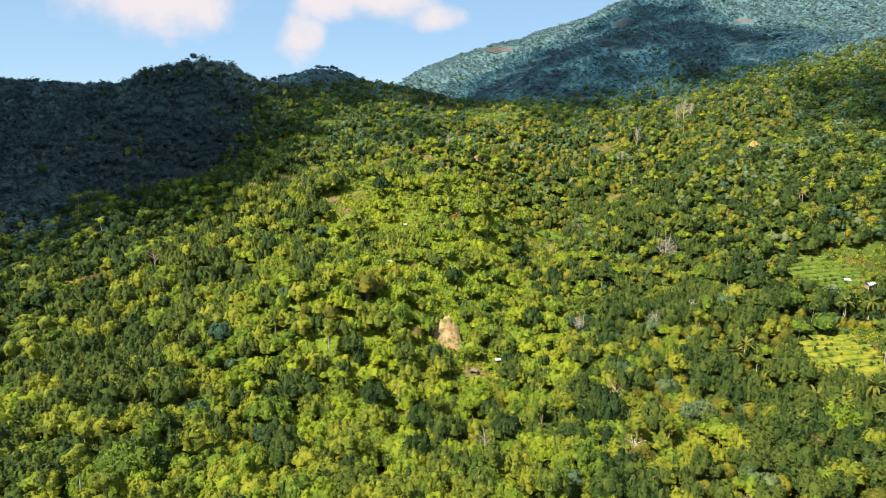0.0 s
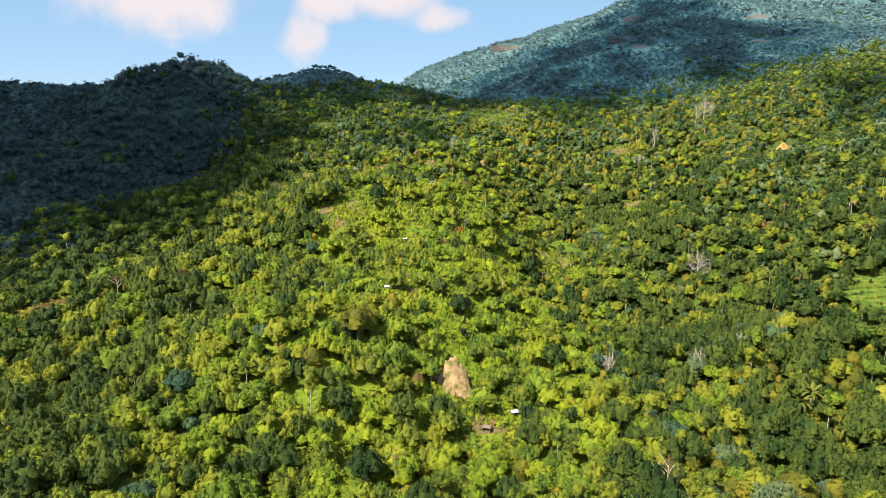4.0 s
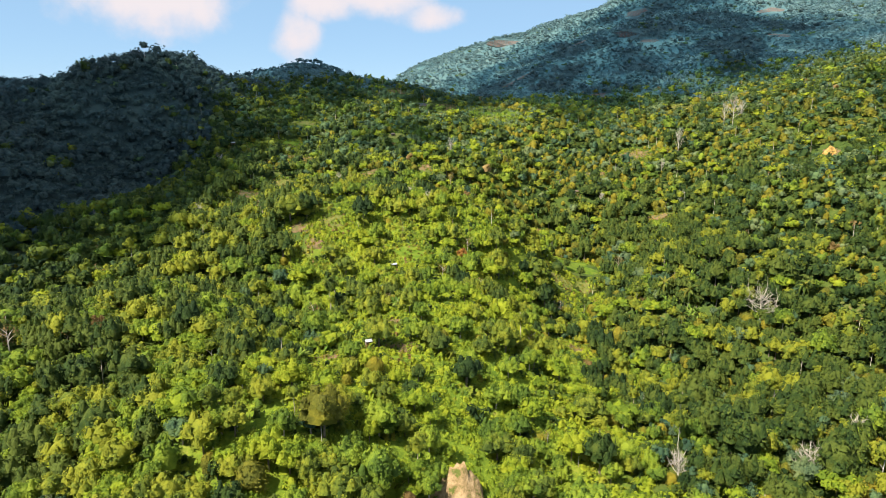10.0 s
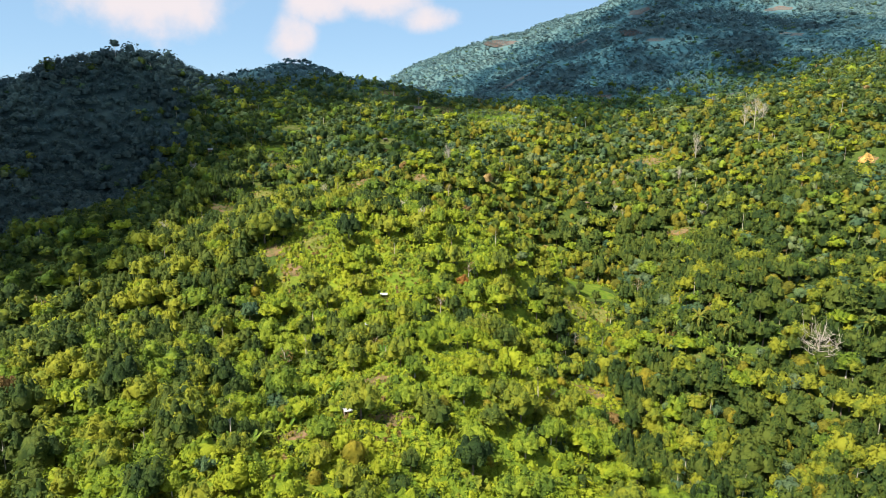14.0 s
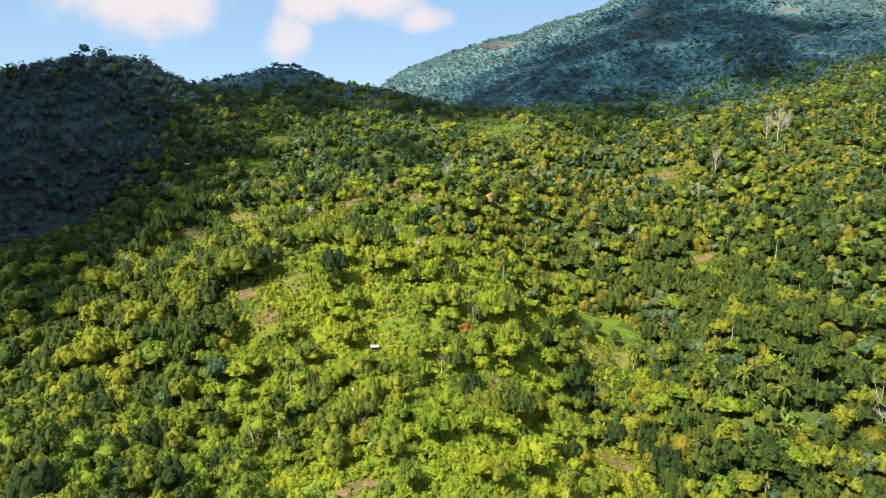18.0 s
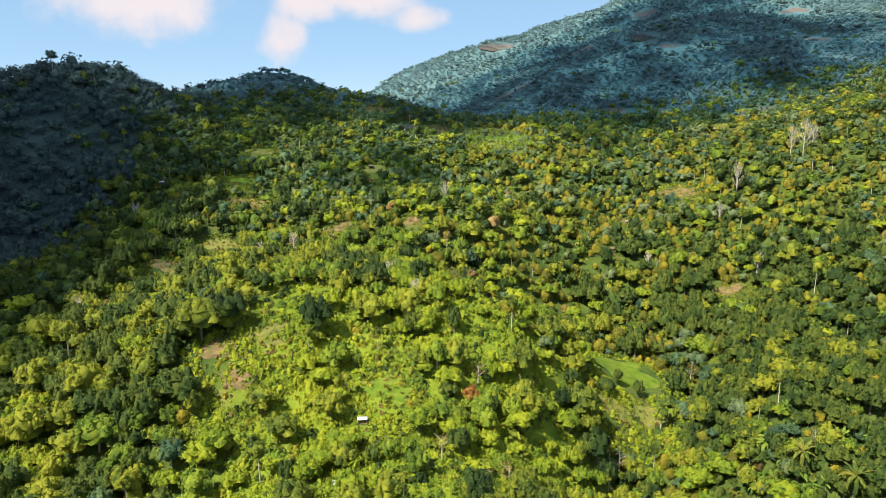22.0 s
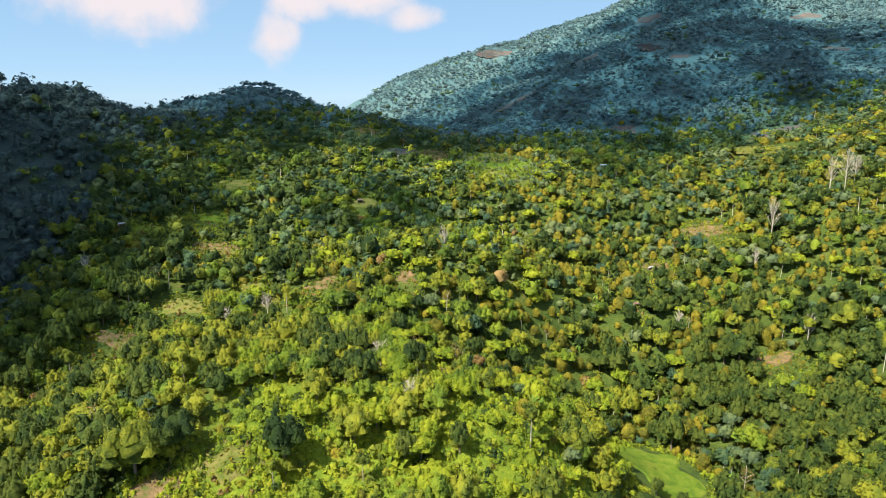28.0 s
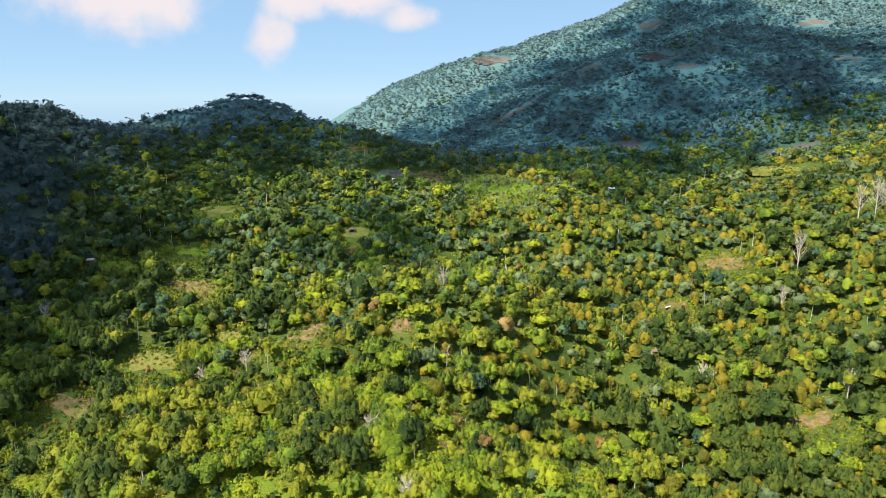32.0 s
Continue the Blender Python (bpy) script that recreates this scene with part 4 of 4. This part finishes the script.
# ---------------------------------------------------------------- marked trees
def tree_at(kind, x, y, size, wide=1.0, seed=0, leaf=None, label=None):
    """A single tree that stands out from the woods."""
    leaf_, bark, name, text = LOOK[kind]
    root = tagged(new(name), label or text, "tree", group="landmark trees")
    root.matrix_world = Matrix.LocRotScale((x, y, float(land(x, y)) - 0.3), Euler((0, 0, seed * 1.7)), Vector((size * wide, size * wide, size)))
    v, f = make_crowns(kind, "near", 6, max(1.0, size * wide))[seed % 6]
    new("trunk", mesh_from("trunk", make_trunk(kind, seed % 6)[0], 4, bark)).parent = root
    new("crown", mesh_from("crown", v, 3, LEAF[leaf or leaf_], True, f)).parent = root
    return root


for kind, x, y, size, wide, leaf, label in (
    ("rust", 8, 463, 1.35, 1.05, "orange", "tree with vivid orange withered foliage"),
    ("broad", -33, 277, 1.6, 1.1, "gold", "big olive-yellow tree with a rounded crown"),
    ("lime", -5, 373, 1.35, 1.0, "lime", "bright yellow-green tree with a dark shaded trunk"),
    ("shade", 23, 413, 1.3, 1.1, None, "dark green tree with a broad dense crown"),
    ("broad", -37, 566, 1.5, 1.05, "mid", "fresh green tree with a tall rounded crown"),
    ("broad", -86, 481, 1.9, 1.1, "mid", "very large olive-green tree with a spreading crown"),
    ("shade", -78, 487, 1.5, 1.1, None, "large dark green tree with a dense crown"),
    ("shade", -12, 490, 1.25, 0.8, None, "dark round-headed tree at the edge of the clearing"),
    ("shade", 4, 494, 1.1, 0.8, None, "dark upright tree at the edge of the clearing"),
    ("clove", 68, 512, 1.3, 1.3, "dark", "dark bushy tree at the edge of the meadow"),
    ("shade", 76, 522, 0.8, 0.8, None, "small dark tree at the edge of the meadow"),
    ("shade", 84, 518, 0.8, 0.8, None, "small dark tree at the edge of the meadow"),
    ("shade", 215, 590, 1.9, 1.0, None, "very large dark green tree"),
    ("broad", 190, 600, 1.8, 1.0, "mid", "very large pale-stemmed green tree"),
    ("shade", -72, 330, 1.6, 1.0, None, "large dark tree on the western slope"),
    ("shade", -95, 350, 1.5, 1.0, None, "large dark tree on the western slope"),
    ("rust", -100, 300, 1.1, 1.1, "gold", "tree with yellow-brown foliage"),
    ("rust", 95, 320, 1.6, 1.2, "gold", "wide tree with ochre foliage"),
    ("slim", 14, 540, 1.1, 0.9, "rust", "thin tree with pale orange foliage"),
    ("broad", -30, 500, 0.9, 1.0, "mid", "green tree by the clearing"),
    ("slim", -36, 462, 0.75, 1.0, "mid", "slender tree with a white stem"),
    ("slim", -33, 463, 0.8, 1.0, "mid", "slender tree with a white stem"),
    ("slim", -282, 769, 1.6, 1.05, "blue", "lone tall tree on the hilltop"),
    ("shade", -262, 772, 1.1, 1.0, None, "dark tree on the hilltop"),
    ("clove", -11, 263, 1.5, 0.7, "rust", "withered brown palm-like tree beside the landslip"),
    ("slim", -255, 775, 1.3, 1.2, "blue", "tall tree on the hilltop"),
    ("clove", -44, 885, 1.5, 1.0, "dark", "dark pointed tree in the saddle"),
    ("clove", -38, 888, 1.2, 1.0, "dark", "dark pointed tree in the saddle"),
):
    tree_at(kind, x, y, size, wide, int(abs(x) + y) % 6, leaf, label)


def dead_tree(x, y, height, spread, seed, label):
    """A leafless tree: a forked pale trunk with ever thinner limbs."""
    r = np.random.RandomState(seed)
    root = tagged(new("dead_tree"), label, "tree", group="dead trees")
    root.location = (x, y, float(land(x, y)) - 0.4)
    new("trunk", mesh_from("trunk", tube([(0, 0, -0.6), (r.normal(0, 0.3), r.normal(0, 0.3), height * 0.5), (r.normal(0, 0.5), r.normal(0, 0.5), height * 0.82)], [0.34, 0.26, 0.1], 6), 4, PALE_BARK)).parent = root
    for k in range(18):
        f, a = 0.28 + 0.52 * k / 18, k * 2.4 + r.uniform(0, 0.7)
        s = np.array([0, 0, height * f])
        ln = spread * r.uniform(0.7, 1.1) * (1.15 - 0.5 * f)
        e = s + np.array([np.cos(a) * ln, np.sin(a) * ln, height * r.uniform(0.16, 0.34)])
        m = (s + e) / 2 + (0, 0, -0.1 * ln)
        limb = [tube([s, m, e], [0.12, 0.08, 0.025], 4)]
        for j in range(9):
            g = r.uniform(0.35, 0.95)
            q = s + (e - s) * g
            w = q + r.normal(0, 0.28, 3) * ln + (0, 0, 0.3 * ln)
            limb.append(tube([q, (q + w) / 2, w], [0.05, 0.035, 0.015], 3))
        new("limb", mesh_from("limb", np.concatenate(limb), 4, PALE_BARK)).parent = root
    return root


for k, (x, y, hgt, spread) in enumerate(((141, 404, 17, 8.5), (255, 712, 27, 6), (250, 719, 23, 4), (263, 716, 19, 5), (202, 694, 25, 4.5), (-152, 525, 12, 3), (5, 656, 14, 3), (-78, 607, 10, 3), (-94, 600, 9, 2.5), (-23, 553, 10, 4), (121, 623, 13, 2.5), (174, 601, 14, 3), (181, 669, 12, 2.5), (97, 284, 11, 4), (63, 288, 9, 3), (-45, 560, 9, 4), (-60, 575, 9, 3), (-10, 512, 10, 4), (-175, 640, 12, 3), (120, 300, 11, 3))):
    dead_tree(x, y, hgt, spread, 900 + k, "leafless tree with a pale grey trunk and bare branches")


# ---------------------------------------------------------------- palms and bananas
def frond(length, width, sag, cuts, rng):
    """A feathered or split leaf along an arching rib; it grows from the origin along x."""
    out = []
    f = np.linspace(0, 1, cuts + 1)
    rib = np.stack([length * f * (1 - 0.12 * f), 0 * f, length * (0.42 * f - sag * f * f)], 1)
    for k in range(cuts):
        for side in (-1, 1):
            w0 = width * math.sin(math.pi * (0.1 + 0.85 * f[k])) ** 0.7
            w1 = width * math.sin(math.pi * (0.1 + 0.85 * f[k + 1])) ** 0.7
            a, c = rib[k], rib[k + 1]
            lean = 0.25 * length / cuts
            out += [a, c, c + (lean, side * w1, -0.35 * w1), a + (lean + rng.uniform(0, 0.1), side * w0, -0.35 * w0)]
    return np.array(out)


pr = np.random.RandomState(5)
PALM_LEAF = leaf_material("palm_leaf", (0.05, 0.085, 0.015), (0.11, 0.135, 0.020), (0.20, 0.185, 0.03))
BANANA_LEAF = leaf_material("banana_leaf", (0.07, 0.14, 0.02), (0.14, 0.23, 0.03), (0.24, 0.30, 0.05), translucent=0.4)
PALM_FRONDS = [mesh_from("frond", frond(4.4, 0.5, s, 9, pr), 4, PALM_LEAF) for s in (0.45, 0.7, 0.95)]
PALM_TRUNK = mesh_from("trunk", tube([(0, 0, -0.6), (0.25, 0.1, 4), (0.3, 0.2, 8.6)], [0.24, 0.17, 0.14], 6), 4, PALE_BARK)
BANANA_LEAVES = [mesh_from("leaf", frond(2.7, 0.42, s, 4, pr), 4, BANANA_LEAF) for s in (0.25, 0.5, 0.75)]
BANANA_STEM = mesh_from("stem", tube([(0, 0, -0.3), (0, 0, 1.2), (0.05, 0, 2.5)], [0.17, 0.14, 0.08], 6), 4, BANANA_LEAF)


def rosette(name, label, category, group, x, y, size, stem_name, stem, top, leaves, leaf_name, count, turn):
    root = tagged(new(name), label, category, group=group)
    root.matrix_world = Matrix.LocRotScale((x, y, float(land(x, y)) - 0.2), Euler((0, 0, turn)), Vector((size,) * 3))
    new(stem_name, stem).parent = root
    for k in range(count):
        ob = new(leaf_name, leaves[k % len(leaves)])
        ob.parent = root
        ob.matrix_basis = pose(*top, 0, -28 + 34 * (k % 3) - 10, k * 137.5)
    return root


for x, y in ((135, 204), (130, 211), (155, 218), (227, 375), (216, 382), (238, 372), (182, 283), (192, 282), (121, 254), (126, 258), (110, 415), (116, 425), (101, 402), (114, 192), (177, 246), (109, 440), (202, 380), (202, 403), (161, 408), (145, 195), (140, 213), (187, 290), (222, 385), (246, 380), (150, 235), (128, 240), (196, 300), (168, 225), (233, 390), (-70, 640), (52, 668), (88, 500)):
    rosette("coconut_palm", "coconut palm with yellowing arched fronds", "palm", "coconut palms", x, y, pr.uniform(0.85, 1.2), "trunk", PALM_TRUNK, (0.3, 0.2, 8.5), PALM_FRONDS, "frond", 15, pr.uniform(0, 6))
for x, y in ((-35, 355), (-41, 335), (-52, 319), (-18, 378), (114, 417), (58, 453), (114, 673), (91, 647), (-17, 605), (-51, 312), (120, 236), (-69, 571), (28, 524), (32, 622), (-96, 744), (70, 620), (105, 600), (125, 500), (135, 455), (-45, 345), (112, 432), (120, 424), (109, 458), (126, 440), (118, 496), (124, 470), (135, 420), (104, 445), (130, 480), (108, 531)):
    for k in range(4):
        rosette("banana_plant", "banana plant with long pale green leaves", "banana plant", "banana plants", x + pr.uniform(-5, 5), y + pr.uniform(-4, 4), pr.uniform(1.0, 1.5), "stem", BANANA_STEM, (0.05, 0, 2.4), BANANA_LEAVES, "leaf", 8, pr.uniform(0, 6))


# ---------------------------------------------------------------- huts
def plain(name, colour, rough, spots):
    mat, n, l, b = nodes(name)
    pos = n.new("ShaderNodeNewGeometry").outputs["Position"]
    dark = tuple(c * spots for c in colour)
    l.new(ramp(n, l, noise_tex(n, l, 1.1, 6.0, 0.7, pos), [(0.35, dark), (0.6, colour)]), b.inputs["Base Color"])
    b.inputs["Roughness"].default_value = rough
    return mat


TIN = plain("tin_sheet", (0.36, 0.37, 0.40), 0.5, 0.6)
BLUE = plain("blue_sheet", (0.12, 0.27, 0.46), 0.5, 0.7)
RUSTY = plain("rusty_sheet", (0.13, 0.085, 0.062), 0.7, 0.7)
PLANK = plain("weathered_plank", (0.24, 0.18, 0.12), 0.9, 0.6)


def box(lo, hi):
    (a, b_, c), (d, e, f) = lo, hi
    p = [(a, b_, c), (d, b_, c), (d, e, c), (a, e, c), (a, b_, f), (d, b_, f), (d, e, f), (a, e, f)]
    return np.array([p[i] for q in ((0, 3, 2, 1), (4, 5, 6, 7), (0, 1, 5, 4), (1, 2, 6, 5), (2, 3, 7, 6), (3, 0, 4, 7)) for i in q])


def hut(x, y, turn, wide, deep, high, roof, label):
    """A field hut: corner posts, plank walls on three sides and a two-pitched sheet roof."""
    root = tagged(new("field_hut"), label, "hut", group="field huts")
    root.matrix_world = pose(x, y, float(land(x, y)) - 0.1, 0, 0, turn)
    wide, deep = wide * 0.8, deep * 0.85
    w, d = wide / 2, deep / 2
    for sx in (-1, 1):
        for sy in (-1, 1):
            new("post", mesh_from("post", box((sx * w - 0.07, sy * d - 0.07, -0.6), (sx * w + 0.07, sy * d + 0.07, high)), 4, PLANK)).parent = root
    new("floor", mesh_from("floor", box((-w, -d, 0.3), (w, d, 0.42)), 4, PLANK)).parent = root
    for lo, hi in (((-w, d - 0.03, 0.45), (w, d + 0.03, high)), ((-w - 0.03, -d, 0.45), (-w + 0.03, d, high * 0.9)), ((w - 0.03, -d, 0.45), (w + 0.03, d, high * 0.9))):
        new("wall", mesh_from("wall", box(lo, hi), 4, PLANK)).parent = root
    rise, over = deep * 0.28, 0.25
    for s in (-1, 1):
        p = np.array([(-w - over, s * (d + over), high - 0.1), (w + over, s * (d + over), high - 0.1), (w + over, 0, high + rise), (-w - over, 0, high + rise)], float)
        t = np.array([0, 0, 0.05])
        q = [*(p + t), *(p - t)[::-1]]
        for i in range(4):
            j = (i + 1) % 4
            q += [(p - t)[i], (p - t)[j], (p + t)[j], (p + t)[i]]
        new("roof_sheet", mesh_from("roof_sheet", np.array(q), 4, roof)).parent = root
    return root


for x, y, turn, wide, deep, high, roof, label in (
    (23, 257, 15, 2.7, 2.2, 2.1, TIN, "field hut with a white sheet roof beside bare earth"),
    (13, 247, -20, 3.0, 2.2, 1.9, RUSTY, "low dark field hut with a rusty roof"),
    (-27, 452, 5, 3.4, 2.0, 2.0, TIN, "field hut with a white sheet roof among shrubs"),
    (-28, 337, 20, 2.4, 2.0, 2.0, TIN, "small field hut with a pale roof among banana plants"),
    (-94, 578, -25, 4.2, 3.0, 2.3, BLUE, "field hut with a light blue roof"),
    (-184, 704, 10, 4.2, 3.0, 2.3, TIN, "field hut with a white roof in shade"),
    (106, 643, 0, 3.6, 2.8, 2.3, RUSTY, "field hut with a pale brown roof"),
    (-48, 755, 10, 4.0, 3.0, 2.3, RUSTY, "field hut with an orange-brown roof"),
    (130, 807, 0, 5.0, 3.6, 2.6, TIN, "house with a white roof in shade"),
    (211, 312, 10, 5.0, 3.6, 2.6, TIN, "farm house with a white roof by the rice terraces"),
    (206, 323, -10, 3.6, 2.6, 2.3, TIN, "shed with a white roof by the rice terraces"),
    (308, 983, 0, 6.0, 4.0, 2.8, RUSTY, "house with a red-brown roof on the far slope"),
    (-23, 814, 12, 4.0, 3.0, 2.3, TIN, "hut with a white roof in shade"),
    (-115, 760, 0, 4.0, 3.0, 2.3, TIN, "hut with a white roof in shade"),
    (-31, 421, 12, 2.4, 2.0, 2.0, TIN, "tiny hut with a white roof"),
    (125, 679, 30, 5.0, 1.2, 1.4, TIN, "long low white shelter on bare earth"),
):
    hut(x, y, turn, wide, deep, high, roof, label)
